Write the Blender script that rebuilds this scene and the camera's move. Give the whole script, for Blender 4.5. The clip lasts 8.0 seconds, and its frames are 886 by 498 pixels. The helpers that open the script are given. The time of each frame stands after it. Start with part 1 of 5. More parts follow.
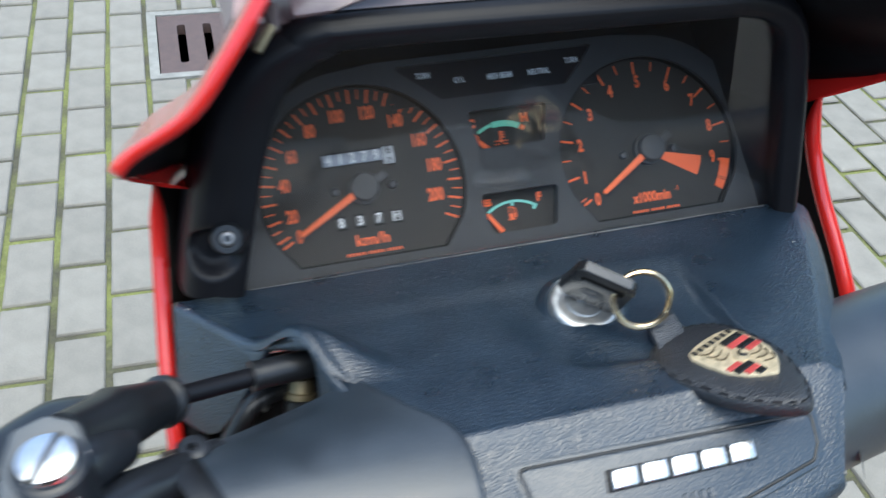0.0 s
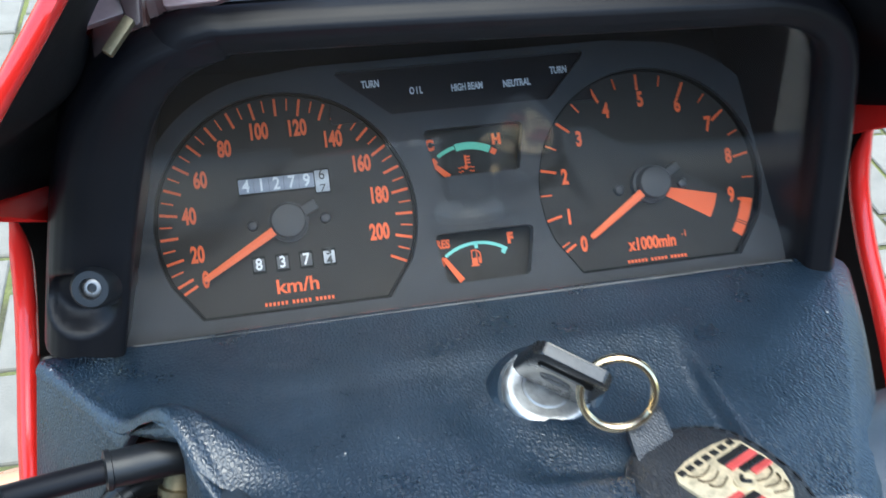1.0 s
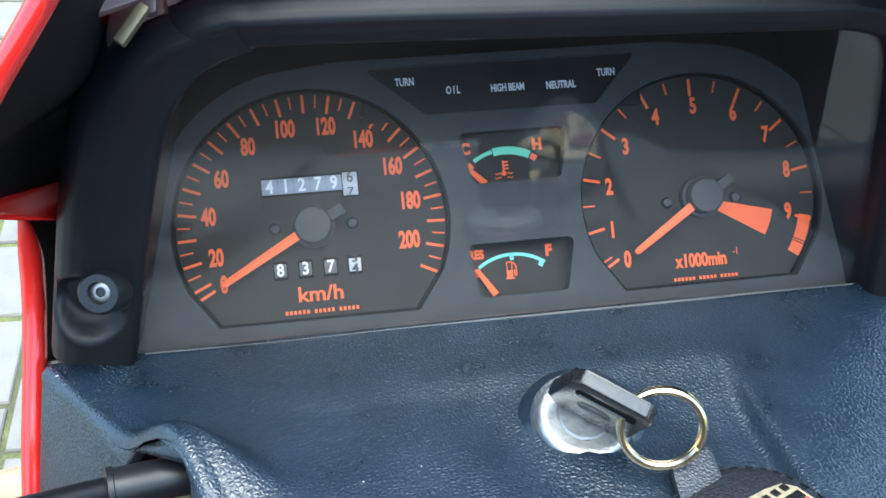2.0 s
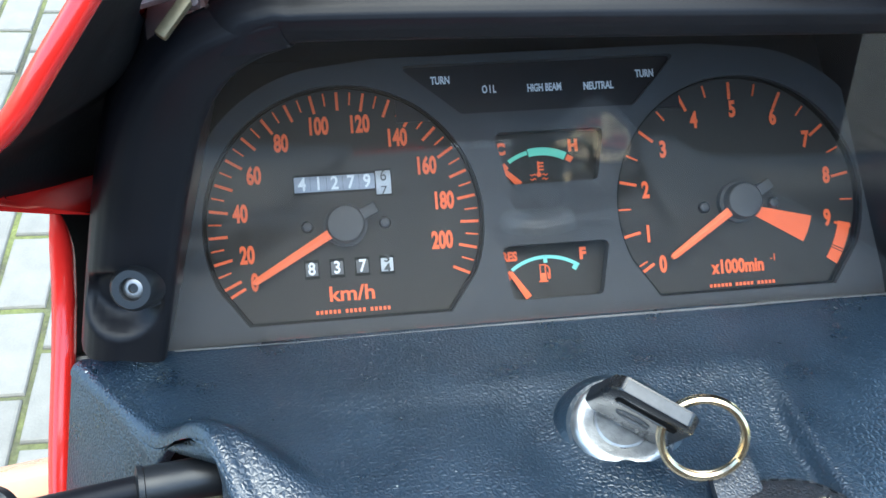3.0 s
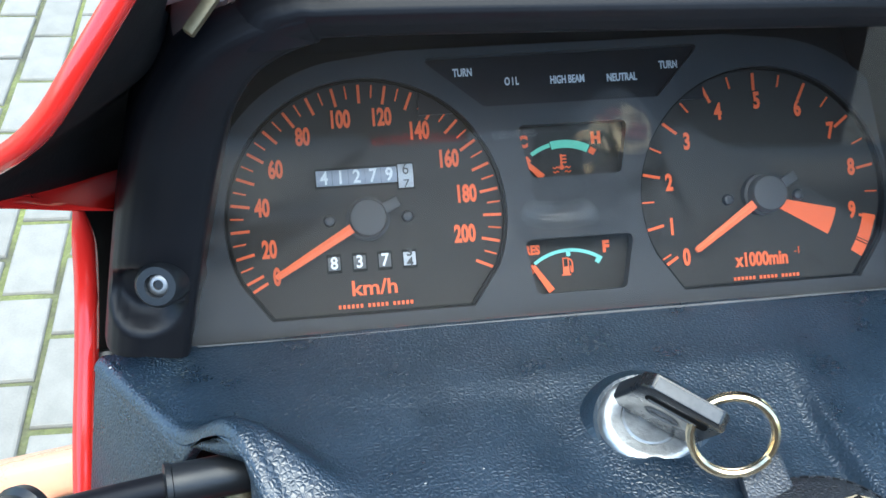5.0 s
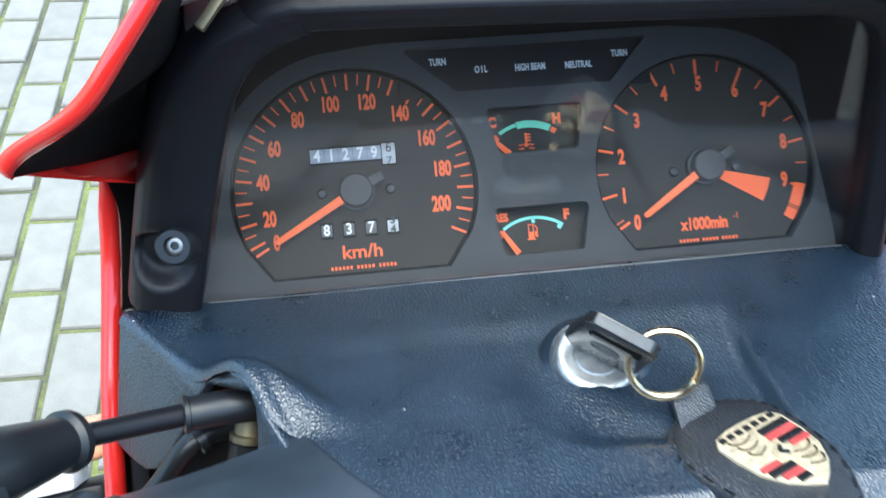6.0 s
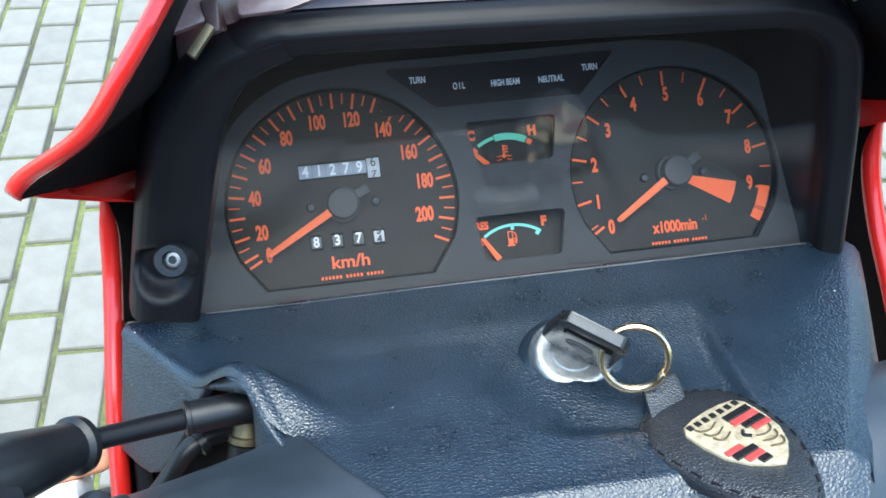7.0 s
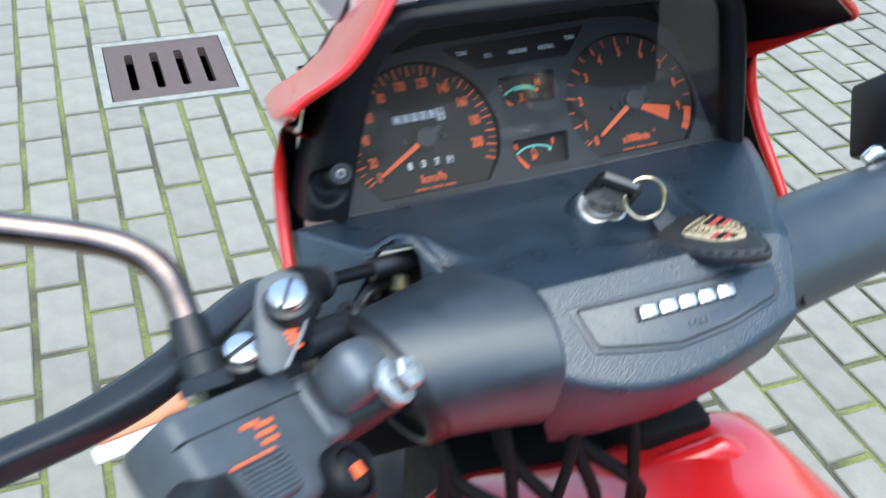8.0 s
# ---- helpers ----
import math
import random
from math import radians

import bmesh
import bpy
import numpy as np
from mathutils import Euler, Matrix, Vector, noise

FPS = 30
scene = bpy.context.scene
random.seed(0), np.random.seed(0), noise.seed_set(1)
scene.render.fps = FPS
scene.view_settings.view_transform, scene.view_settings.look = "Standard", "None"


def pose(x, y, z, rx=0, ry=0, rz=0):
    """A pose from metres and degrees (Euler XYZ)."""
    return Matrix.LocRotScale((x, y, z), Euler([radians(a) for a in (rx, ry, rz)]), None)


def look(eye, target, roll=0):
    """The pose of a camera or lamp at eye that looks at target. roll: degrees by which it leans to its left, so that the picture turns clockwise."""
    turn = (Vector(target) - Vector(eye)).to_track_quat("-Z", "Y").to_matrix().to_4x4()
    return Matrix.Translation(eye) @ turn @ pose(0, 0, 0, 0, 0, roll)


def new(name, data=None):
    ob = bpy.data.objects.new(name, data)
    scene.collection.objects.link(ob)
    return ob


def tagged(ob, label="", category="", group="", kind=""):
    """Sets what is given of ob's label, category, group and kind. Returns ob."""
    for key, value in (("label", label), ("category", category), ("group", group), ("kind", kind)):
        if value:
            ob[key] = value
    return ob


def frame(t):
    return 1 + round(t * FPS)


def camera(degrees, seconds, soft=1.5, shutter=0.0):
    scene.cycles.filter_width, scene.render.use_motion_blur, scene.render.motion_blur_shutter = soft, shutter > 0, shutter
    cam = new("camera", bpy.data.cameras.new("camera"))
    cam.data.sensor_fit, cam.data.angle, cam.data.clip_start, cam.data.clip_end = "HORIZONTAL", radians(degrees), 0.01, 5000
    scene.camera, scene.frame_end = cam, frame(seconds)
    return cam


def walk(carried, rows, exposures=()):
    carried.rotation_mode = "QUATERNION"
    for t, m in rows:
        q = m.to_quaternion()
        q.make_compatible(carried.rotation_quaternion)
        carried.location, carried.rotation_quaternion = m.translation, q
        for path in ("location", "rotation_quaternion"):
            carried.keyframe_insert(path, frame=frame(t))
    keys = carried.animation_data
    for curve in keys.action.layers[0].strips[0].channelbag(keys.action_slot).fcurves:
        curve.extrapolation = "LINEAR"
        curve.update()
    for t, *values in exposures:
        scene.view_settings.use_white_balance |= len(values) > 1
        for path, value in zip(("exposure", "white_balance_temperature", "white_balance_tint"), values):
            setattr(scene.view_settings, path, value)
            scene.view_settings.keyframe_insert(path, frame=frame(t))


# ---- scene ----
cam = camera(50.0, 8.0, soft=1.5, shutter=0.6)
# the bike's own frame: x right, y away from the rider, z up along the meter face; 45 degrees back, a little lean
DASH = pose(0, 0, 1.041, -44.74, -2.57, 0)
PATH = [
    (0, (-0.0652, -0.3154, 1.2784), (0.4083, 1.1457, -0.0025), 4.41),
    (0.5, (-0.0167, -0.2828, 1.2571), (0.4144, 1.1781, -0.0390), 4.89),
    (1, (-0.0118, -0.2516, 1.2468), (0.3747, 1.2136, -0.0584), 4.73),
    (1.5, (-0.0066, -0.2372, 1.2402), (0.3397, 1.2314, -0.0725), 4.73),
    (3, (-0.0134, -0.2293, 1.2343), (0.2775, 1.2459, -0.0845), 5.24),
    (3.5, (-0.0161, -0.2218, 1.2316), (0.2756, 1.2448, -0.0966), 5.42),
    (4, (-0.0164, -0.2216, 1.2313), (0.2707, 1.2376, -0.1060), 5.32),
    (4.5, (-0.0209, -0.2222, 1.2305), (0.2684, 1.2332, -0.1104), 5.34),
    (5.8, (-0.0148, -0.2510, 1.2515), (0.2535, 1.1984, -0.1003), 4.15),
    (6, (-0.0173, -0.2639, 1.2555), (0.2599, 1.1881, -0.0916), 4.17),
    (6.5, (-0.0094, -0.2838, 1.2676), (0.2653, 1.1801, -0.0672), 3.02),
    (7, (-0.0158, -0.2790, 1.2666), (0.2730, 1.1892, -0.0603), 2.86),
    (7.4, (-0.0455, -0.3160, 1.2876), (0.2680, 1.1602, -0.0249), 2.35),
    (7.5, (-0.0667, -0.3369, 1.2974), (0.3049, 1.1382, -0.0010), 2.76),
    (7.6, (-0.0900, -0.3547, 1.3019), (0.3602, 1.1154, 0.0227), 3.16),
    (7.7, (-0.1090, -0.3726, 1.3092), (0.4066, 1.0850, 0.0406), 3.58),
    (7.8, (-0.1271, -0.3902, 1.3157), (0.4457, 1.0562, 0.0589), 3.98),
    (8, (-0.1632, -0.4187, 1.3187), (0.4549, 1.0263, 0.0818), 4.00),
]
walk(cam, [(t, look(eye, target, roll)) for t, eye, target, roll in PATH], exposures=[(0.0, 1.45, 6200, 0), (0.5, 1.66, 6100, -1), (1.0, 1.88, 6000, -2), (1.5, 2.1, 5850, -4), (3.0, 2.2, 5850, -4), (4.5, 2.18, 5850, -4), (6.0, 2.1, 5850, -4), (7.0, 2.0, 5850, -4), (7.5, 1.75, 5850, -4), (8.0, 1.62, 6050, -2)])

# ---- light ----
world = bpy.data.worlds.new("sky")
scene.world = world
world.use_nodes = True
SUN_UP, SUN_AT = radians(76), radians(190)
wn, wl = world.node_tree.nodes, world.node_tree.links
sky = wn.new("ShaderNodeTexSky")
sky.sky_type, sky.sun_disc, sky.sun_elevation, sky.sun_rotation = "NISHITA", False, SUN_UP, SUN_AT
sky.air_density, sky.dust_density, sky.ozone_density = 1.0, 2.3, 1.0
wn["Background"].inputs["Strength"].default_value = 0.15
wl.new(sky.outputs["Color"], wn["Background"].inputs["Color"])
sun_data = bpy.data.lights.new("sun", "SUN")
sun_data.energy, sun_data.angle, sun_data.color = 0.9, radians(70), (1.0, 0.95, 0.87)
sun = new("sun", sun_data)
sun.matrix_world = look((math.sin(SUN_AT) * math.cos(SUN_UP) * 8, math.cos(SUN_AT) * math.cos(SUN_UP) * 8, math.sin(SUN_UP) * 8), (0, 0, 0))


# ---- materials ----
def mat(name, base, rough=0.5, metal=0.0, vary=0.15, scale=60.0, bump=0.0, bump_scale=900.0, coat=0.0, spec=0.5,
        rough_vary=0.1, grain="NOISE", emission=None, per_object=0.0, specks=0.0):
    """Principled surface with colour and roughness that vary at two scales, fine relief and optional dust specks."""
    m = bpy.data.materials.new(name)
    m.use_nodes = True
    n, l = m.node_tree.nodes, m.node_tree.links
    b = n["Principled BSDF"]
    b.inputs["Metallic"].default_value = metal
    b.inputs["Coat Weight"].default_value = coat
    b.inputs["Coat Roughness"].default_value = 0.06
    b.inputs["Specular IOR Level"].default_value = spec
    co = n.new("ShaderNodeTexCoord")
    big = n.new("ShaderNodeTexNoise")
    big.inputs["Scale"].default_value, big.inputs["Detail"].default_value = scale, 6
    fine = n.new("ShaderNodeTexNoise")
    fine.inputs["Scale"].default_value, fine.inputs["Detail"].default_value = scale * 14, 3
    l.new(co.outputs["Object"], big.inputs["Vector"])
    l.new(co.outputs["Object"], fine.inputs["Vector"])
    add = n.new("ShaderNodeMath")
    add.operation = "MULTIPLY_ADD"
    add.inputs[1].default_value = 0.35
    l.new(fine.outputs["Fac"], add.inputs[0])
    l.new(big.outputs["Fac"], add.inputs[2])
    ramp = n.new("ShaderNodeMapRange")
    ramp.inputs["From Min"].default_value, ramp.inputs["From Max"].default_value = 0.4, 0.95
    ramp.inputs["To Min"].default_value, ramp.inputs["To Max"].default_value = 1 - vary, 1 + vary
    l.new(add.outputs[0], ramp.inputs["Value"])
    mul = n.new("ShaderNodeVectorMath")
    mul.operation = "SCALE"
    mul.inputs[0].default_value = base[:3]
    l.new(ramp.outputs[0], mul.inputs["Scale"])
    colour = mul.outputs[0]
    if per_object:
        info = n.new("ShaderNodeObjectInfo")
        isl = n.new("ShaderNodeNewGeometry")
        s = n.new("ShaderNodeMath")
        s.operation = "ADD"
        l.new(info.outputs["Random"], s.inputs[0])
        l.new(isl.outputs["Random Per Island"], s.inputs[1])
        f = n.new("ShaderNodeMath")
        f.operation = "FRACT"
        l.new(s.outputs[0], f.inputs[0])
        r2 = n.new("ShaderNodeMapRange")
        r2.inputs["To Min"].default_value, r2.inputs["To Max"].default_value = 1 - per_object, 1 + per_object
        l.new(f.outputs[0], r2.inputs["Value"])
        m2 = n.new("ShaderNodeVectorMath")
        m2.operation = "SCALE"
        l.new(colour, m2.inputs[0])
        l.new(r2.outputs[0], m2.inputs["Scale"])
        colour = m2.outputs[0]
    if specks:
        vo = n.new("ShaderNodeTexVoronoi")
        vo.inputs["Scale"].default_value = 130
        l.new(co.outputs["Object"], vo.inputs["Vector"])
        sz = n.new("ShaderNodeSeparateColor")
        l.new(vo.outputs["Color"], sz.inputs[0])
        pick = n.new("ShaderNodeMath")
        pick.operation = "MULTIPLY_ADD"
        pick.inputs[1].default_value, pick.inputs[2].default_value = specks, -specks * 0.8
        l.new(sz.outputs[0], pick.inputs[0])
        cut = n.new("ShaderNodeMath")
        cut.operation = "LESS_THAN"
        l.new(vo.outputs["Distance"], cut.inputs[0])
        l.new(pick.outputs[0], cut.inputs[1])
        mix = n.new("ShaderNodeMix")
        mix.data_type = "RGBA"
        mix.inputs[7].default_value = (0.42, 0.42, 0.40, 1)
        l.new(cut.outputs[0], mix.inputs[0])
        l.new(colour, mix.inputs[6])
        colour = mix.outputs[2]
    l.new(colour, b.inputs["Base Color"])
    rr = n.new("ShaderNodeMapRange")
    rr.inputs["To Min"].default_value, rr.inputs["To Max"].default_value = max(0.02, rough - rough_vary), min(1, rough + rough_vary)
    l.new(add.outputs[0], rr.inputs["Value"])
    l.new(rr.outputs[0], b.inputs["Roughness"])
    if bump:
        if grain == "LEATHER":
            g = n.new("ShaderNodeTexVoronoi")
            g.feature = "DISTANCE_TO_EDGE"
            g.inputs["Scale"].default_value = bump_scale
            warp = n.new("ShaderNodeTexNoise")
            warp.inputs["Scale"].default_value = bump_scale * 0.5
            l.new(co.outputs["Object"], warp.inputs["Vector"])
            wm = n.new("ShaderNodeVectorMath")
            wm.operation = "MULTIPLY_ADD"
            wm.inputs[1].default_value = (0.6 / bump_scale,) * 3
            l.new(warp.outputs["Color"], wm.inputs[0])
            l.new(co.outputs["Object"], wm.inputs[2])
            l.new(wm.outputs[0], g.inputs["Vector"])
            cl = n.new("ShaderNodeMapRange")
            cl.inputs["From Max"].default_value = 0.35
            l.new(g.outputs["Distance"], cl.inputs["Value"])
            h = cl.outputs[0]
        else:
            g = n.new("ShaderNodeTexNoise")
            g.inputs["Scale"].default_value, g.inputs["Detail"].default_value = bump_scale, 4
            l.new(co.outputs["Object"], g.inputs["Vector"])
            h = g.outputs["Fac"]
        bp = n.new("ShaderNodeBump")
        bp.inputs["Strength"].default_value, bp.inputs["Distance"].default_value = min(1, bump), 1.0 / bump_scale * 0.35
        l.new(h, bp.inputs["Height"])
        l.new(bp.outputs[0], b.inputs["Normal"])
    if emission:
        b.inputs["Emission Color"].default_value, b.inputs["Emission Strength"].default_value = (*emission[:3], 1), emission[3]
    return m


def glass_mat(name, tint=(1, 1, 1)):
    """Clear flat pane: lets light straight through, and reflects at its gloss."""
    m = bpy.data.materials.new(name)
    m.use_nodes = True
    n, l = m.node_tree.nodes, m.node_tree.links
    n.remove(n["Principled BSDF"])
    facing = n.new("ShaderNodeLayerWeight")
    power = n.new("ShaderNodeMath")
    power.operation, power.inputs[1].default_value = "POWER", 5
    l.new(facing.outputs["Facing"], power.inputs[0])
    fres = n.new("ShaderNodeMapRange")
    fres.inputs["To Min"].default_value = 0.04
    l.new(power.outputs[0], fres.inputs["Value"])
    clear = n.new("ShaderNodeBsdfTransparent")
    clear.inputs["Color"].default_value = (*tint, 1)
    gloss = n.new("ShaderNodeBsdfGlossy")
    gloss.inputs["Roughness"].default_value = 0.015
    mix = n.new("ShaderNodeMixShader")
    l.new(fres.outputs[0], mix.inputs[0])
    l.new(clear.outputs[0], mix.inputs[1])
    l.new(gloss.outputs[0], mix.inputs[2])
    # a thin dust film whose warm spot paints sun glare over the speedometer
    co = n.new("ShaderNodeTexCoord")
    spot = n.new("ShaderNodeVectorMath")
    spot.operation, spot.inputs[1].default_value = "DISTANCE", (-0.012, 0.0, 0.022)
    l.new(co.outputs["Object"], spot.inputs[0])
    fade = n.new("ShaderNodeMapRange")
    fade.interpolation_type = "SMOOTHSTEP"
    fade.inputs["From Min"].default_value, fade.inputs["From Max"].default_value = 0.015, 0.095
    fade.inputs["To Min"].default_value, fade.inputs["To Max"].default_value = 0.038, 0.0
    l.new(spot.outputs["Value"], fade.inputs["Value"])
    mottle = n.new("ShaderNodeTexNoise")
    mottle.inputs["Scale"].default_value, mottle.inputs["Detail"].default_value = 45, 6
    l.new(co.outputs["Object"], mottle.inputs["Vector"])
    glare_film = n.new("ShaderNodeMath")
    glare_film.operation = "MULTIPLY"
    l.new(fade.outputs[0], glare_film.inputs[0])
    l.new(mottle.outputs["Fac"], glare_film.inputs[1])
    # warm diffuse colour of the painted glare
    dust = n.new("ShaderNodeBsdfDiffuse")
    dust.inputs["Color"].default_value = (0.66, 0.50, 0.35, 1)
    dusty = n.new("ShaderNodeMixShader")
    l.new(glare_film.outputs[0], dusty.inputs[0])
    l.new(mix.outputs[0], dusty.inputs[1])
    l.new(dust.outputs[0], dusty.inputs[2])
    l.new(dusty.outputs[0], n["Material Output"].inputs["Surface"])
    return m


GRAINED = mat("grained_black_plastic", (0.011, 0.022, 0.037), 0.27, spec=1.0, bump=0.34, bump_scale=760, grain="LEATHER", vary=0.3, rough_vary=0.12, specks=0.32)
GRAINED_FINE = mat("fine_grained_black_plastic", (0.011, 0.022, 0.036), 0.29, spec=1.0, bump=0.22, bump_scale=800, grain="LEATHER", vary=0.2, specks=0.06)
SATIN = mat("satin_black_plastic", (0.007, 0.007, 0.009), 0.38, spec=0.26, bump=0.08, bump_scale=1500, vary=0.2, specks=0.06)
SLEEVE = mat("worn_satin_black_cover", (0.018, 0.026, 0.036), 0.35, spec=1.0, bump=0.10, bump_scale=700, vary=0.35, rough_vary=0.14, specks=0.10)
INNER = mat("matt_black_inner_lining", (0.006, 0.0055, 0.0055), 0.6, spec=0.16, vary=0.3, bump=0.2, bump_scale=700)
FACE = mat("charcoal_meter_face", (0.036, 0.038, 0.041), 0.62, spec=0.3, vary=0.1, bump=0.06, bump_scale=2500, specks=0.05)
DIAL = mat("matt_black_dial", (0.031, 0.029, 0.026), 0.7, spec=0.2, vary=0.1, bump=0.05, bump_scale=3000)
DEAD_BLACK = mat("dead_black", (0.004, 0.004, 0.004), 0.7, spec=0.1)
KEYPLASTIC = mat("worn_black_key_plastic", (0.012, 0.012, 0.013), 0.24, spec=0.7, vary=0.3, bump=0.12, bump_scale=700, specks=0.10)
ORANGE = mat("orange_dial_print", (0.82, 0.145, 0.050), 0.6, spec=0.2, vary=0.06)
NEEDLE = mat("orange_needle_plastic", (0.90, 0.17, 0.060), 0.4, vary=0.05)
GREEN = mat("mint_green_print", (0.16, 0.55, 0.36), 0.5, vary=0.05)
AQUA = mat("aqua_print", (0.20, 0.58, 0.50), 0.5, vary=0.05)
WHITE = mat("white_print", (0.75, 0.75, 0.74), 0.5, vary=0.05)
DRUM_WHITE = mat("white_counter_drum", (0.48, 0.49, 0.50), 0.45, vary=0.15)
DRUM_GREY = mat("dark_grey_counter_drum", (0.09, 0.09, 0.09), 0.45, vary=0.15)
DRUM = mat("grey_white_counter_drum", (0.30, 0.32, 0.36), 0.45, vary=0.15)
DRUM_BLACK = mat("black_counter_drum", (0.02, 0.02, 0.02), 0.4)
RED = mat("glossy_red_paint", (0.62, 0.018, 0.014), 0.22, vary=0.06, scale=8, coat=0.8, rough_vary=0.05)
RED_DEEP = mat("deep_red_tank_paint", (0.55, 0.010, 0.014), 0.2, vary=0.06, scale=8, coat=0.9, rough_vary=0.05)
ZINC = mat("brushed_zinc_alloy", (0.58, 0.59, 0.59), 0.42, metal=1.0, vary=0.25, scale=250, bump=0.35, bump_scale=900)
CHROME = mat("polished_chrome", (0.78, 0.78, 0.78), 0.10, metal=1.0, vary=0.1, scale=200)
GOLD = mat("pale_gold_metal", (0.83, 0.66, 0.42), 0.16, metal=1.0, vary=0.15, scale=200)
STEEL = mat("dull_steel", (0.35, 0.34, 0.33), 0.38, metal=1.0, vary=0.25, scale=150)
RUBBER = mat("black_rubber", (0.010, 0.011, 0.013), 0.34, vary=0.25, bump=0.12, bump_scale=900)
CAST = mat("painted_black_casting", (0.016, 0.018, 0.022), 0.28, vary=0.25, bump=0.12, bump_scale=800, specks=0.05)
SWITCH = mat("grey_black_switch_housing", (0.070, 0.080, 0.092), 0.36, vary=0.2, bump=0.15, bump_scale=900, specks=0.08)
LEATHER = mat("black_leather", (0.016, 0.018, 0.022), 0.34, spec=0.7, bump=0.45, bump_scale=900, grain="LEATHER", vary=0.35, specks=0.05)
WORNLEATHER = mat("worn_grey_black_leather", (0.030, 0.034, 0.042), 0.40, spec=0.8, bump=0.5, bump_scale=900, grain="LEATHER", vary=0.5)
CRESTLINE = mat("dark_engraved_line", (0.10, 0.075, 0.04), 0.5, metal=0.3, vary=0.3)
WORN = mat("worn_grey_leather_edge", (0.10, 0.10, 0.10), 0.5, bump=0.3, bump_scale=900, vary=0.4)
ENAMEL_RED = mat("red_enamel", (0.42, 0.060, 0.055), 0.3, vary=0.3, scale=300)
ENAMEL_BLACK = mat("black_enamel", (0.012, 0.012, 0.012), 0.25)
CREST = mat("pale_gold_crest", (0.64, 0.53, 0.35), 0.32, metal=0.40, vary=0.4, scale=400, bump=0.4, bump_scale=900)
PAVER = mat("grey_concrete_paver", (0.246, 0.230, 0.198), 0.85, vary=0.16, scale=18, bump=0.5, bump_scale=260, per_object=0.08)
HUB = mat("matt_black_hub", (0.035, 0.035, 0.036), 0.55, vary=0.1)
BADGE = mat("worn_chrome_badge", (0.80, 0.80, 0.78), 0.24, metal=1.0, vary=0.2, scale=300, bump=0.2, bump_scale=900)
DARKCHROME = mat("tarnished_dark_chrome", (0.24, 0.185, 0.165), 0.16, metal=1.0, vary=0.3, scale=60)
GREYPAINT = mat("grey_painted_alloy", (0.10, 0.115, 0.135), 0.30, metal=0.2, vary=0.25, bump=0.15, bump_scale=700)
DARKWALL = mat("dark_brown_render", (0.085, 0.060, 0.045), 0.9, vary=0.3, scale=6, bump=0.4, bump_scale=150)
DASHTOP = mat("dull_maroon_plastic", (0.150, 0.115, 0.108), 0.42, vary=0.25, bump=0.1, bump_scale=900, specks=0.05)
SCREEN_DARK = mat("dark_maroon_bracket", (0.07, 0.045, 0.045), 0.35, vary=0.3)
SCREEN = mat("smoked_maroon_acrylic", (0.26, 0.18, 0.18), 0.2, vary=0.2, coat=0.5)
BRASS = mat("dull_brass", (0.26, 0.22, 0.14), 0.5, metal=0.9, vary=0.35)
BROWN_IRON = mat("brown_cast_iron", (0.105, 0.070, 0.062), 0.6, vary=0.2, scale=40, bump=0.3, bump_scale=300)
CONCRETE = mat("pale_concrete_frame", (0.27, 0.265, 0.24), 0.85, vary=0.25, scale=30, bump=0.4, bump_scale=300)
PIT_SHADE = mat("pit_shade", (0.012, 0.012, 0.012), 0.9)
AMBER = mat("faded_amber_lens", (0.78, 0.36, 0.20), 0.25, vary=0.08)
LENS_WHITE = mat("white_plastic", (0.78, 0.76, 0.74), 0.35, vary=0.05)
PANE = glass_mat("clear_meter_lens")


def moss_mat():
    """Soil joint with green moss that comes and goes."""
    m = bpy.data.materials.new("mossy_joint")
    m.use_nodes = True
    n, l = m.node_tree.nodes, m.node_tree.links
    b = n["Principled BSDF"]
    b.inputs["Roughness"].default_value = 0.95
    co = n.new("ShaderNodeTexCoord")
    a = n.new("ShaderNodeTexNoise")
    a.inputs["Scale"].default_value, a.inputs["Detail"].default_value = 5, 5
    f = n.new("ShaderNodeTexNoise")
    f.inputs["Scale"].default_value, f.inputs["Detail"].default_value = 120, 4
    l.new(co.outputs["Object"], a.inputs["Vector"])
    l.new(co.outputs["Object"], f.inputs["Vector"])
    r = n.new("ShaderNodeValToRGB")
    r.color_ramp.elements[0].position, r.color_ramp.elements[0].color = 0.40, (0.085, 0.082, 0.055, 1)
    r.color_ramp.elements[1].position, r.color_ramp.elements[1].color = 0.60, (0.185, 0.205, 0.065, 1)
    l.new(a.outputs["Fac"], r.inputs["Fac"])
    v = n.new("ShaderNodeMapRange")
    v.inputs["To Min"].default_value, v.inputs["To Max"].default_value = 0.5, 1.5
    l.new(f.outputs["Fac"], v.inputs["Value"])
    s = n.new("ShaderNodeVectorMath")
    s.operation = "SCALE"
    l.new(r.outputs["Color"], s.inputs[0])
    l.new(v.outputs[0], s.inputs["Scale"])
    l.new(s.outputs[0], b.inputs["Base Color"])
    bp = n.new("ShaderNodeBump")
    bp.inputs["Strength"].default_value, bp.inputs["Distance"].default_value = 0.9, 0.006
    l.new(f.outputs["Fac"], bp.inputs["Height"])
    l.new(bp.outputs[0], b.inputs["Normal"])
    return m


SOIL = moss_mat()


# ---- helpers for shapes ----
def empty_thing(name, m, label, category, group="", kind=""):
    ob = new(name)
    ob.matrix_world = m
    ob.empty_display_size = 0.02
    return tagged(ob, label, category, group, kind)


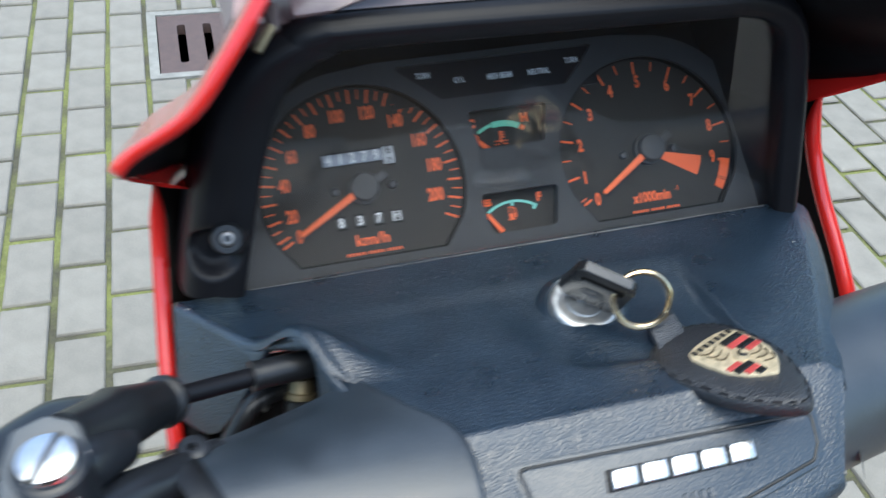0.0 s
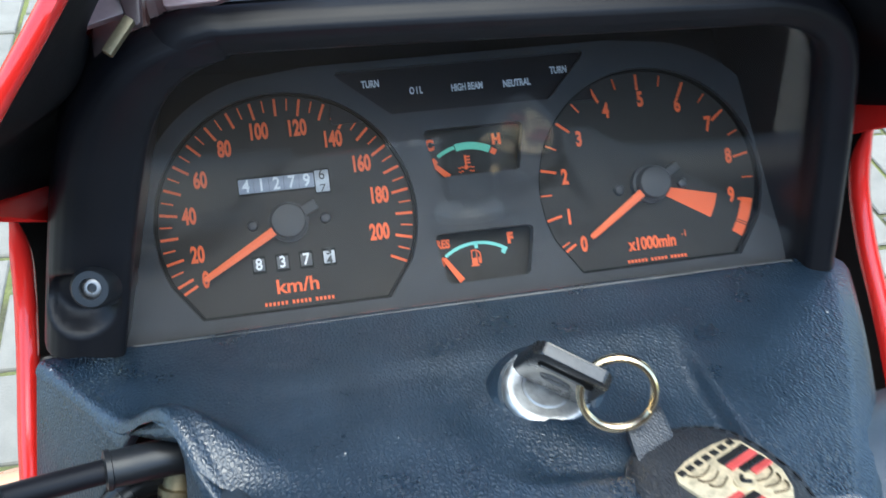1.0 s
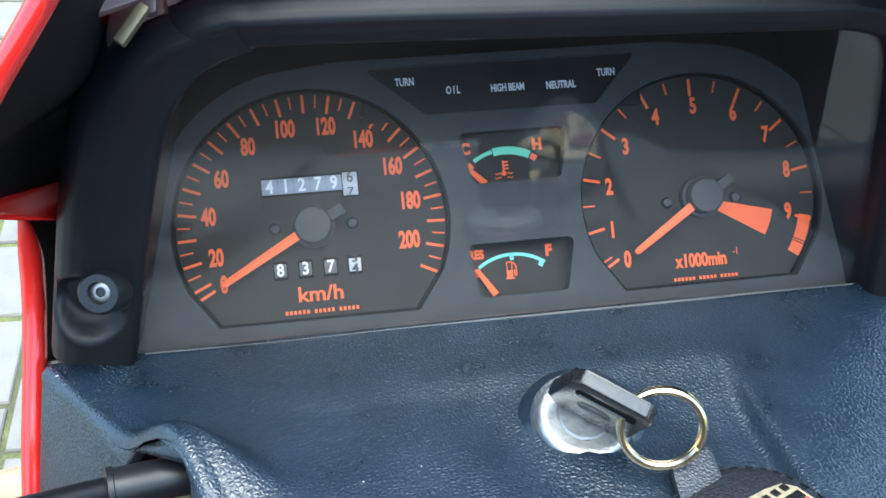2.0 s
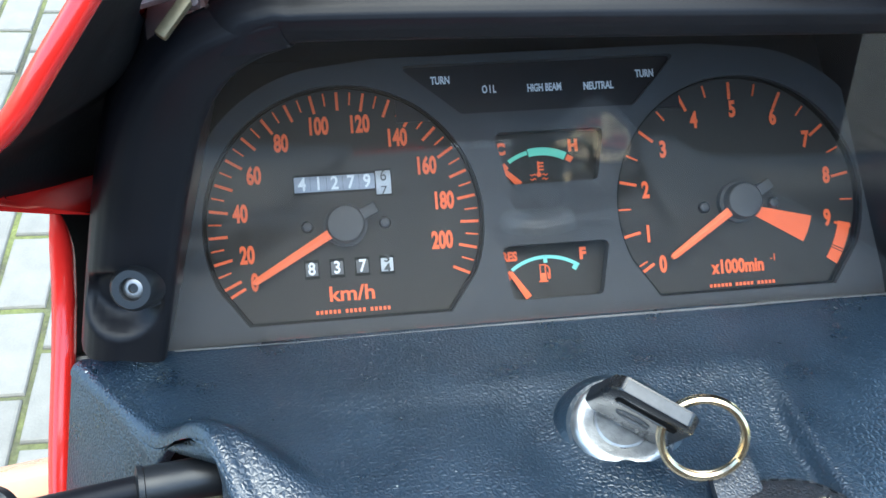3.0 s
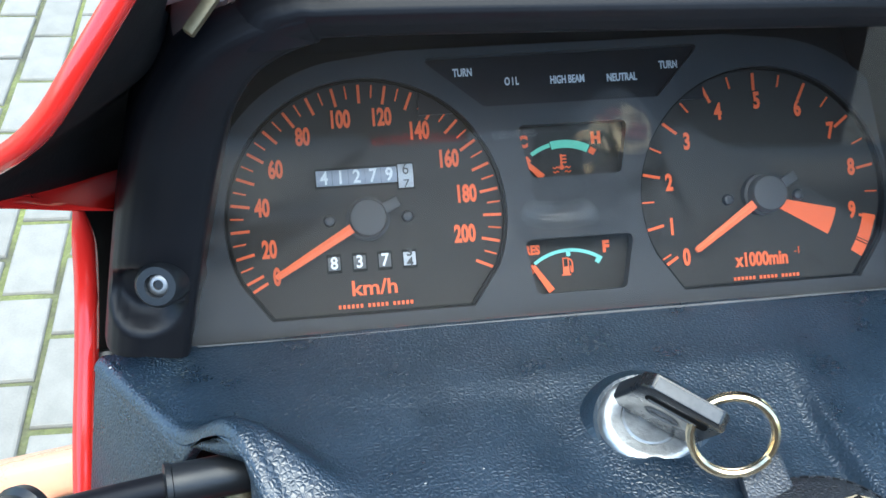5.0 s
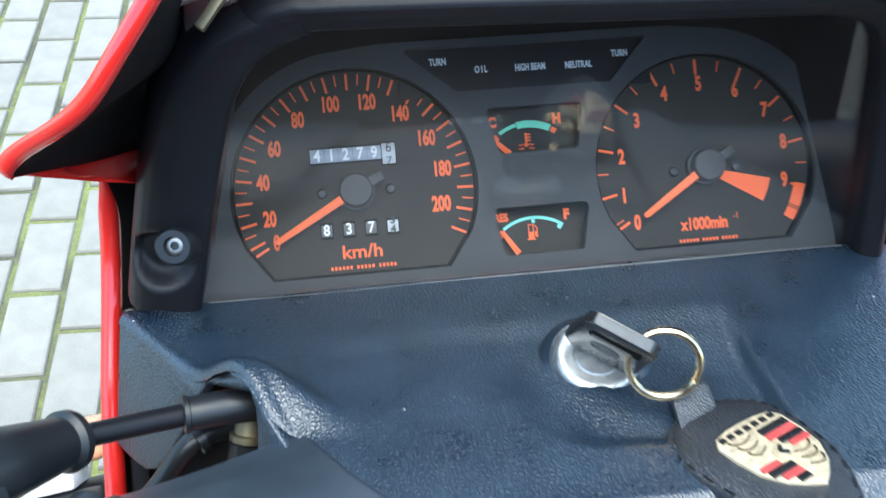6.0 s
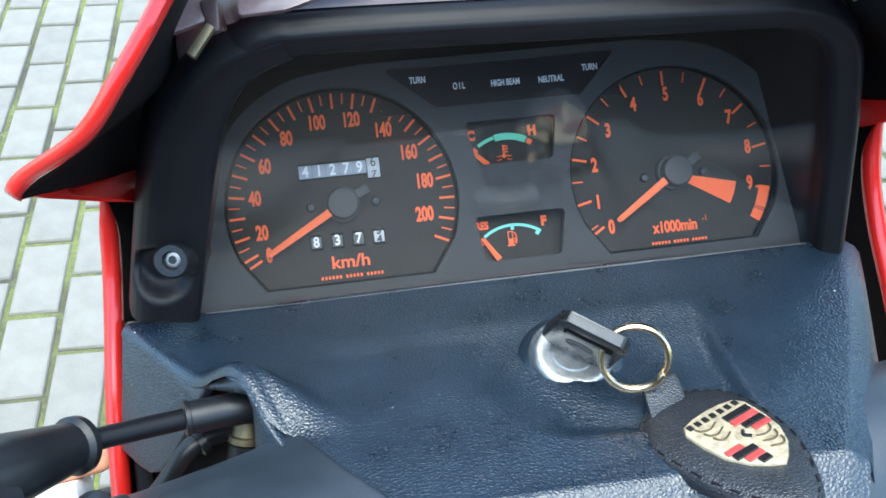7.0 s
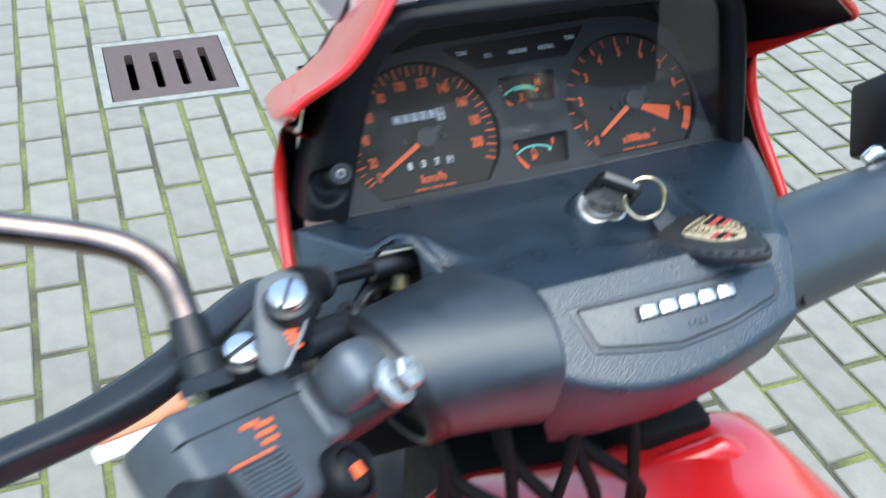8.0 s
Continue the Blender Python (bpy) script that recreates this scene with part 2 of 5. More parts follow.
def finish(bm, material, smooth=40):
    me = bpy.data.meshes.new("mesh")
    bmesh.ops.recalc_face_normals(bm, faces=bm.faces)
    bm.to_mesh(me)
    bm.free()
    me.materials.append(material)
    if smooth:
        me.polygons.foreach_set("use_smooth", [True] * len(me.polygons))
        me.set_sharp_from_angle(angle=radians(smooth))
    return me


CARRY = [Matrix()]   # where the parts being built are carried to


def part(name, bm, material, parent, label="", smooth=40):
    if isinstance(bm, bmesh.types.BMesh):
        bm.transform(CARRY[0])
    ob = new(name, finish(bm, material, smooth) if isinstance(bm, bmesh.types.BMesh) else bm)
    ob.parent = parent
    if "base" in parent:
        ob.matrix_parent_inverse = Matrix.Translation([-c for c in parent["base"]])
    return tagged(ob, label)


def axes(a, b, up=(0, 0, 1)):
    """Matrix whose z runs from a to b."""
    d = (Vector(b) - Vector(a)).normalized()
    u = Vector(up)
    if abs(d.dot(u)) > 0.98:
        u = Vector((1, 0, 0))
    x = u.cross(d).normalized()
    y = d.cross(x)
    return Matrix((x, y, d)).transposed().to_4x4()


def add_rings(bm, rings, close=True, caps=(True, True)):
    """Skin a list of rings of equally many points."""
    vs = [[bm.verts.new(p) for p in r] for r in rings]
    n = len(vs[0])
    for a, b in zip(vs, vs[1:]):
        for i in range(n if close else n - 1):
            j = (i + 1) % n
            bm.faces.new((a[i], a[j], b[j], b[i]))
    if caps[0]:
        bm.faces.new(list(reversed(vs[0])))
    if caps[1]:
        bm.faces.new(vs[-1])
    return vs


def cyl(bm, a, b, ra, rb=None, seg=24, edge=0.0):
    """A cylinder or cone from a to b, with eased edges."""
    rb = ra if rb is None else rb
    a, b = Vector(a), Vector(b)
    m = axes(a, b)
    ln = (b - a).length
    spec = [(0, ra)]
    if edge:
        spec = [(0, ra - edge), (edge * 0.4, ra - edge * 0.3), (edge, ra), (ln - edge, rb), (ln - edge * 0.4, rb - edge * 0.3), (ln, rb - edge)]
    else:
        spec = [(0, ra), (ln, rb)]
    rings = []
    for h, r in spec:
        rings.append([a + m.to_3x3() @ Vector((r * math.cos(t), r * math.sin(t), h)) for t in (2 * math.pi * i / seg for i in range(seg))])
    add_rings(bm, rings)
    return bm


def turned(bm, a, b, spec, seg=32, caps=(True, True)):
    """A turned body: spec is (height, radius) along the axis from a towards b."""
    a = Vector(a)
    m = axes(a, b).to_3x3()
    add_rings(bm, [[a + m @ Vector((r * math.cos(t), r * math.sin(t), h)) for t in (2 * math.pi * i / seg for i in range(seg))] for h, r in spec], caps=caps)
    return bm


def curve_points(keys, n):
    """Catmull-Rom through the key points, n samples a stretch."""
    k = [Vector(p) for p in keys]
    k = [k[0] * 2 - k[1]] + k + [k[-1] * 2 - k[-2]]
    out = []
    for i in range(1, len(k) - 2):
        p0, p1, p2, p3 = k[i - 1:i + 3]
        for j in range(n):
            t = j / n
            out.append(0.5 * ((2 * p1) + (p2 - p0) * t + (2 * p0 - 5 * p1 + 4 * p2 - p3) * t * t + (3 * p1 - p0 - 3 * p2 + p3) * t ** 3))
    out.append(k[-2])
    return out


def tube(bm, keys, r, seg=14, n=8, flat=1.0, caps=(True, True), up=(0, 0, 1)):
    """A round bar along a smooth path; r may be one radius or one for each key."""
    pts = curve_points(keys, n)
    rs = r if isinstance(r, (list, tuple)) else [r] * len(keys)
    rings = []
    x = None
    for i, p in enumerate(pts):
        d = (pts[min(i + 1, len(pts) - 1)] - pts[max(i - 1, 0)]).normalized()
        if x is None:
            u = Vector(up)
            if abs(u.dot(d)) > 0.95:
                u = Vector((1, 0, 0))
            x = u.cross(d).normalized()
        else:
            x = (x - d * x.dot(d)).normalized()
        y = d.cross(x)
        s = i / n
        k = min(int(s), len(rs) - 2)
        rad = rs[k] + (rs[k + 1] - rs[k]) * (s - k)
        rings.append([p + x * rad * math.cos(t) + y * rad * flat * math.sin(t) for t in (2 * math.pi * j / seg for j in range(seg))])
    add_rings(bm, rings, caps=caps)
    return bm


def box(bm, lo, hi, m=Matrix(), bevel=0.0, seg=2):
    """A block with eased edges."""
    r = bmesh.ops.create_cube(bm, size=1.0)
    c = (Vector(lo) + Vector(hi)) / 2
    s = Vector(hi) - Vector(lo)
    for v in r["verts"]:
        v.co = m @ (Vector((v.co.x * s.x, v.co.y * s.y, v.co.z * s.z)) + c)
    if bevel:
        es = list({e for v in r["verts"] for e in v.link_edges})
        bmesh.ops.bevel(bm, geom=es, offset=bevel, segments=seg, affect="EDGES", profile=0.5)
    return bm


def plate(bm, outline, depth, m=Matrix(), holes=(), bevel=0.0):
    """A flat plate of an outline in x, z (front at y = 0, back at y = depth), with holes through it."""
    edges, loops, old = [], [], set(bm.verts)
    for loop in (outline, *holes):
        vs = [bm.verts.new((x, 0, z)) for x, z in loop]
        loops.append(vs)
        edges += [bm.edges.new((vs[i], vs[(i + 1) % len(vs)])) for i in range(len(vs))]
    if holes:
        got = bmesh.ops.triangle_fill(bm, use_beauty=True, use_dissolve=False, edges=edges, normal=(0, -1, 0))
        faces = [g for g in got["geom"] if isinstance(g, bmesh.types.BMFace)]
    else:
        faces = [bm.faces.new(loops[0])]
    front = {v for vs in loops for v in vs}
    got = bmesh.ops.extrude_face_region(bm, geom=faces, use_keep_orig=True)
    back = {v for v in got["geom"] if isinstance(v, bmesh.types.BMVert)}
    for v in back:
        v.co.y += depth
    if bevel:
        es = [e for e in edges if e.is_valid]
        bmesh.ops.bevel(bm, geom=es, offset=bevel, segments=2, affect="EDGES", profile=0.5)
    for v in list(bm.verts):
        if v not in old:
            v.co = m @ v.co

    return bm


def arc(cx, cz, r, a0, a1, n):
    return [(cx + r * math.cos(radians(a0 + (a1 - a0) * i / n)), cz + r * math.sin(radians(a0 + (a1 - a0) * i / n))) for i in range(n + 1)]


def round_poly(pts, r, n=4):
    """A polygon in x, z with rounded corners."""
    out = []
    for i, p in enumerate(pts):
        p, a, b = Vector(p), Vector(pts[i - 1]), Vector(pts[(i + 1) % len(pts)])
        da, db = (a - p).normalized(), (b - p).normalized()
        half = math.acos(max(-1, min(1, da.dot(db)))) / 2
        rr = r[i] if isinstance(r, (list, tuple)) else r
        t = min(rr / math.tan(half), (a - p).length * 0.45, (b - p).length * 0.45)
        for j in range(n + 1):
            s = j / n
            q = (p + da * t) * (1 - s) ** 2 + p * 2 * s * (1 - s) + (p + db * t) * s * s
            out.append((q.x, q.y))
    return out


def words(text, size, m, wide=1.0, thick=0.0002, align="CENTER", bold=0.0):
    """Raised lettering in the built-in font; x right, z up, facing -y of m."""
    cu = bpy.data.curves.new("lettering", "FONT")
    cu.body, cu.size, cu.extrude, cu.align_x, cu.align_y, cu.resolution_u = text, size, thick / 2, align, "CENTER", 4
    cu.offset = bold
    ob = bpy.data.objects.new("lettering", cu)
    me = bpy.data.meshes.new_from_object(ob)
    me.transform(m @ Matrix.Rotation(radians(90), 4, "X") @ Matrix.Diagonal((wide, 1, 1, 1)))
    bpy.data.objects.remove(ob)
    bpy.data.curves.remove(cu)
    bm = bmesh.new()
    bm.from_mesh(me)
    bpy.data.meshes.remove(me)
    return bm


def at(x, y, z, turn=0):
    """A place on the meter face, turned in its plane."""
    return pose(x, y, z, 0, -turn, 0)


# ---- ground ----
# the drain's pit is left open
pit = [(-0.155, 1.955), (0.225, 1.955), (0.225, 2.325), (-0.155, 2.325)]
gb = bmesh.new()
edges = []
for loop in ([(-300, -300), (300, -300), (300, 300), (-300, 300)], pit):
    vs = [gb.verts.new((x, y, -0.008)) for x, y in loop]
    edges += [gb.edges.new((vs[i], vs[(i + 1) % 4])) for i in range(4)]
bmesh.ops.triangle_fill(gb, use_beauty=True, use_dissolve=False, edges=edges, normal=(0, 0, 1))
ground = new("ground", finish(gb, SOIL, 0))
tagged(ground, "grey concrete paving in running bond with mossy joints", "pavement", kind="structure")

PITCH, LONG, GRID_X, GRID_Y = 0.1, 0.2, -0.4636, 1.935


def paver_places(x0, x1, y0, y1):
    for k in range(math.floor((x0 - GRID_X) / PITCH), math.ceil((x1 - GRID_X) / PITCH)):
        shift = 0.0 if k % 2 == 0 else LONG / 2
        for n in range(math.floor((y0 - GRID_Y) / LONG), math.ceil((y1 - GRID_Y) / LONG)):
            x, y = GRID_X + (k + 0.5) * PITCH, GRID_Y + shift + (n + 0.5) * LONG
            if x0 <= x < x1 and y0 <= y < y1 and not (-0.164 < x < 0.236 and y - LONG / 2 < 2.336 and y + LONG / 2 > 1.944):
                yield x, y


def paver_shape(w, d, seed):
    """One paver with worn, chamfered, slightly uneven edges: the vertices and faces."""
    rnd = random.Random(seed)
    vs = []
    for inset, z in ((0.0, -0.03), (0.0, -0.005), (0.0022, -0.0012), (0.006, 0.0)):
        for sx, sy in ((-1, -1), (0, -1), (1, -1), (1, 0), (1, 1), (0, 1), (-1, 1), (-1, 0)):
            j = 0.0012 * (rnd.random() - 0.5) if z > -0.02 else 0
            vs.append((sx * (w / 2 - inset) + j, sy * (d / 2 - inset) + j, z))
    fs = [tuple(r * 8 + i for i in (a, (a + 1) % 8)) + tuple((r + 1) * 8 + i for i in ((a + 1) % 8, a)) for r in range(3) for a in range(8)]
    fs.append(tuple(range(24, 32)))
    return vs, fs


NEAR = (-1.06, 1.14, 0.3, 2.95)


# ---- motorcycle ----
bike = empty_thing("motorcycle", DASH, "red motorcycle with black dashboard, parked on grey paving", "motorcycle")
CX = 0.0653   # the middle between the two dials

# meter lens plane: bottom edge against the cowl, top leaning out under the hood
LENS = Matrix.Translation((CX, -0.011, -0.034)) @ Matrix(((1, 0, 0), (0, 0.796, -0.605), (0, 0.605, 0.796))).to_4x4()
# LENS maps (u, depth, v): u right, depth away from the rider, v up the lens


def lens_outline(grow_l=0.0, grow_t=0.0, grow_r=0.0, drop=0.0):
    """The lens opening: splayed sides and rounded upper corners, grown outwards by the given amounts."""
    left = [(-0.120, 0.0), (-0.1125, 0.030), (-0.105, 0.058), (-0.0985, 0.076), (-0.090, 0.0875), (-0.077, 0.0935), (-0.060, 0.0945)]
    right = [(0.060, 0.0905), (0.080, 0.0895), (0.0930, 0.0855), (0.1000, 0.077), (0.1035, 0.058), (0.1070, 0.030), (0.1105, 0.0)]
    full = curve_points([(u, 0, v) for u, v in left + right], 20)
    out = []
    for i, p in enumerate(full):
        d = (full[min(i + 1, len(full) - 1)] - full[max(i - 1, 0)]).normalized()
        nrm = Vector((-d.z, 0, d.x))
        side = max(0, nrm.z)
        g = grow_t * side ** 2 + (1 - side ** 2) * (grow_l if p.x < 0 else grow_r)
        out.append(p + nrm * g)
    if drop:
        out = [Vector((out[0].x, 0, -drop))] + out + [Vector((out[-1].x, 0, -drop))]
    return out


hb = bmesh.new()
# section of the housing: outward growth (near side, top, far side) and depth behind the lens
SECTION = [
    ((-0.004, -0.002, -0.004), 0.070), ((-0.002, -0.001, -0.002), 0.030), ((0.0, 0.0, 0.0), 0.002), ((0.0, 0.0, 0.0), -0.0035),
    ((0.0006, 0.0004, 0.0004), -0.0052), ((0.0022, 0.0014, 0.0012), -0.0066), ((0.0050, 0.0030, 0.0026), -0.0076), ((0.0080, 0.0044, 0.0040), -0.0085),
    ((0.0110, 0.0058, 0.0052), -0.0091), ((0.0140, 0.0072, 0.0064), -0.0094), ((0.0170, 0.0086, 0.0076), -0.0091), ((0.0200, 0.0102, 0.0090), -0.0080),
    ((0.0222, 0.0118, 0.0100), -0.0062), ((0.0238, 0.0130, 0.0108), -0.0036), ((0.0248, 0.0136, 0.0114), 0.000), ((0.0255, 0.0152, 0.0120), 0.006),
    ((0.0262, 0.0164, 0.0132), 0.018), ((0.0270, 0.0180, 0.0150), 0.050), ((0.028, 0.020, 0.018), 0.095)]
SCOOP = (-0.1285, 0.0235)


def scooped(u, v):
    """How deep the round bolt pocket cuts into the near side of the housing."""
    r = math.hypot(u - SCOOP[0], v - SCOOP[1])
    t = min(1.0, max(0.0, (r - 0.0060) / 0.0060))
    return 0.0075 * (1 - t * t * (3 - 2 * t))


def section_points():
    """The section's corners with even steps between them."""
    for (a, da), (c, dc) in zip(SECTION, SECTION[1:]):
        for k in range(3):
            t = k / 3
            yield tuple(p + (q - p) * t for p, q in zip(a, c)), da + (dc - da) * t
    yield SECTION[-1]


def section_rings(lo, hi, above=-1.0, lift=0.0):
    rings = []
    keep = [p.z > above for p in lens_outline(0, 0, 0, 0.005)]
    for (gl, gt, gr), dep in section_points():
        if not lo <= gt <= hi:
            continue
        ring = []
        for p, wanted in zip(lens_outline(gl + lift, gt + lift, gr + lift, 0.005), keep):
            if not wanted:
                continue
            cut = scooped(p.x, p.z) if -0.011 < dep < 0.003 and gl > 0.002 else 0.0
            foot = 0.0050 * min(1.0, gl / 0.012) if p.x < 0 and dep < 0.02 else -1
            ring.append(LENS @ Vector((p.x, dep + cut, max(p.z, foot))))
        rings.append(ring)
    return rings


add_rings(hb, section_rings(-1, 0.0164), close=False, caps=(False, False))
housing = part("meter_housing", hb, SATIN, bike, "satin black hooded meter housing", 50)
tb = bmesh.new()
add_rings(tb, section_rings(0.0132, 1, 0.0835, 0.0005), close=False, caps=(False, False))
part("dash_top", tb, DASHTOP, housing, "dull maroon-black hood roof")
pb = bmesh.new()
plate(pb, [(p.x, p.z) for p in lens_outline(0.0005, 0.0005, 0.0005, 0.004)], 0.0015, LENS)
kb = bmesh.new()
plate(kb, [(p.x, p.z) for p in lens_outline(0.002, 0.002, 0.002, 0.004)], 0.002, LENS @ Matrix.Translation((0, 0.068, 0)))
part("housing_back", kb, INNER, housing, "black back of the meter housing", 0)
lens = part("lens", pb, PANE, housing, "clear meter lens", 0)
lens.visible_shadow = False
eb = bmesh.new()
tube(eb, [LENS @ Vector((u, -0.0006 + 0.0003 * math.sin(u * 90), -0.0006)) for u in (-0.118, -0.08, -0.04, 0.0, 0.04, 0.08, 0.108)], [0.0003, 0.0002, 0.0003, 0.0006, 0.0006, 0.0003, 0.0003], 6, 4)
part("worn_edge", eb, WORN, housing, "dusty pale edge of the lens")
# bolt in its scooped pocket on the housing's side
bb = bmesh.new()
turned(bb, (-0.055, -0.018, -0.012), (-0.058, -0.041, -0.0165), [(0, 0.0075), (0.012, 0.0075), (0.0125, 0.0068), (0.022, 0.0062), (0.0236, 0.0052), (0.0236, 0.0032), (0.021, 0.0030)], 24)
bolt = part("bolt_boss", bb, RUBBER, housing)
bb = bmesh.new()
turned(bb, (-0.0573, -0.036, -0.0155), (-0.058, -0.041, -0.0165), [(0, 0.0031), (0.003, 0.0031), (0.0034, 0.0026), (0.0034, 0.0014), (0.0018, 0.0012)], 16)
part("bolt", bb, STEEL, housing, "small steel bolt")

# meter face plate with its openings
FY = -0.003


def dial_outline(cx, r, zb, half, cz=0.0, n=40):
    """A disc cut off flat at the bottom, the cut running between two slanted corners."""
    a = -23.5
    pts = arc(cx, cz, r, a, 180 - a, n)
    return pts + [(cx - half, zb), (cx + half, zb)]


TX, TZ = 0.1290, -0.0012   # the rev counter's middle
SP_OPEN, TA_OPEN = dial_outline(0.0, 0.0438, -0.0297, 0.0313), dial_outline(TX, 0.0418, -0.0302, 0.0298, TZ)
TEMP = round_poly([(0.0488, 0.0258), (0.0848, 0.0258), (0.0815, 0.0090), (0.0523, 0.0090)], 0.0022)
FUEL = round_poly([(0.0485, -0.0105), (0.0838, -0.0105), (0.0803, -0.0278), (0.0512, -0.0278)], 0.0022)
WARN = round_poly([(0.0195, 0.0488), (0.1111, 0.0488), (0.0955, 0.0325), (0.0390, 0.0325)], 0.0015)
top_edge = arc(0.0, 0, 0.0500, 176, 100, 14) + [(0.0120, 0.0515), (0.1190, 0.0515)] + arc(0.1307, 0, 0.0500, 80, 4, 14)
face_outline = [(-0.0600, -0.0395)] + [(-0.0600, -0.012)] + top_edge + [(0.1900, -0.012), (0.1900, -0.0395)]
fb = bmesh.new()
plate(fb, face_outline, 0.0045, at(0, FY, 0), [SP_OPEN, TA_OPEN, TEMP, FUEL, WARN])
face = part("meter_face", fb, FACE, bike, "charcoal grey meter face plate", 30)
bk = bmesh.new()
box(bk, (-0.058, 0.006, -0.045), (0.188, 0.010, 0.054))
part("backing", bk, INNER, face)


def dial(name, outline, label):
    """A recessed dial; the shaded gap round it is drawn as a black ring."""
    cx, cz = (sum(p[k] for p in outline) / len(outline) for k in (0, 1))
    b = bmesh.new()
    plate(b, [(cx + (x - cx) * 1.03, cz + (z - cz) * 1.03) for x, z in outline], 0.002, at(0, 0.0012, 0))
    d = part(name, b, DIAL, bike, label)
    b = bmesh.new()
    inner = [(cx + (x - cx) * 0.979, cz + (z - cz) * 0.979) for x, z in outline]
    plate(b, [(cx + (x - cx) * 1.001, cz + (z - cz) * 1.001) for x, z in outline], 0.0022, at(0, -0.0012, 0), [inner])
    part("rim", b, DEAD_BLACK, d, "black ring drawn for the shaded gap of the opening", 30)
    return d


def tick(parent, cx, ang, r0, r1, w, cz=0.0):
    b = bmesh.new()
    m = Matrix.Translation((cx, 0, cz)) @ Matrix.Rotation(radians(-ang), 4, "Y")
    box(b, (r0, 0.0008, -w / 2), (r1, 0.0013, w / 2), m)
    return part("tick", b, ORANGE, parent, smooth=0)


def numeral(parent, text, x, z, size, material=None, name="numeral", wide=0.68, y=0.0009, turn=0, bold=0.0):
    return part(name, words(text, size, at(x, y, z, turn), wide, 0.0003, bold=bold), material or ORANGE, parent, smooth=0)


def bars(parent, x0, x1, z, h, counts, material, y=0.0009, name="marking", gap=0.35):
    """Small print as plain bars: one bar for each word."""
    total = sum(counts) + gap * 2.2 * (len(counts) - 1)
    unit = (x1 - x0) / total
    x = x0
    for c in counts:
        b = bmesh.new()
        for k in range(c):
            box(b, (x + (k + 0.14) * unit, y - 0.0001, z - h / 2), (x + (k + 0.74) * unit, y + 0.0002, z + h / 2))
        part(name, b, material, parent, smooth=0)
        x += (c + gap * 2.2) * unit


def screw(parent, x, z):
    b = bmesh.new()
    turned(b, (x, 0.002, z), (x, -0.01, z), [(0, 0.0019), (0.0016, 0.0019), (0.0024, 0.0015), (0.0027, 0.0008)], 16)
    head = part("screw", b, CAST, parent, "small black cross-head screw")
    for a in (20, 110):
        b = bmesh.new()
        box(b, (-0.0011, -0.0001, -0.00025), (0.0011, 0.0002, 0.00025), Matrix.Translation((x, -0.00072, z)) @ Matrix.Rotation(radians(a), 4, "Y"))
        part("slot", b, HUB, head, smooth=0)


def drum(parent, x, z, half_w, half_h, material, label, name="counter_drum", depth=0.0011, r=0.0062):
    """The visible part of a number wheel: a curved band behind its window."""
    b = bmesh.new()
    rings = []
    for i in range(9):
        v = -half_h + 2 * half_h * i / 8
        bulge = math.sqrt(max(0.0, r * r - v * v)) - math.sqrt(r * r - half_h * half_h)
        rings.append([(x - half_w, depth - bulge, z + v), (x + half_w, depth - bulge, z + v), (x + half_w, depth + 0.0005, z + v), (x - half_w, depth + 0.0005, z + v)])
    add_rings(b, rings)
    return part(name, b, material, parent, label, 50)


def window(parent, x0, x1, z0, z1):
    """Black frame of a counter window."""
    b = bmesh.new()
    e = 0.0003
    plate(b, [(x0 - e, z0 - e), (x1 + e, z0 - e), (x1 + e, z1 + e), (x0 - e, z1 + e)], 0.0003, at(0, 0.0009, 0))
    part("counter_window", b, DEAD_BLACK, parent, smooth=0)


def needle(parent, cx, ang, length, material, w0=0.0015, w1=0.0010, hub=0.0060, cz=0.0):
    m = Matrix.Translation((cx, -0.0042, cz)) @ Matrix.Rotation(radians(-ang), 4, "Y")
    b = bmesh.new()
    rings = []
    for r, w in ((0.004, w0), (length * 0.6, (w0 + w1) / 2), (length - 0.001, w1), (length, w1 * 0.6)):
        rings.append([m @ Vector(p) for p in ((r, -0.0004, -w), (r, -0.0010, 0), (r, -0.0004, w), (r, 0.0004, w), (r, 0.0004, -w))])
    add_rings(b, rings)
    part("needle", b, material, parent, "orange needle")
    b = bmesh.new()
    turned(b, (cx, 0.001, cz), (cx, -0.02, cz), [(0, hub + 0.0009), (0.0030, hub + 0.0009), (0.0034, hub), (0.0066, hub), (0.0074, hub - 0.0006), (0.0076, hub - 0.0016)], 36)
    part("hub", b, HUB, parent, "black needle hub")
    b = bmesh.new()
    mt = Matrix.Translation((cx, -0.0046, cz)) @ Matrix.Rotation(radians(-(ang + 180 - 4)), 4, "Y")
    box(b, (hub - 0.001, -0.0012, -0.0018), (hub + 0.0048, 0.0010, 0.0018), mt, 0.0004)
    part("needle_tail", b, HUB, parent)


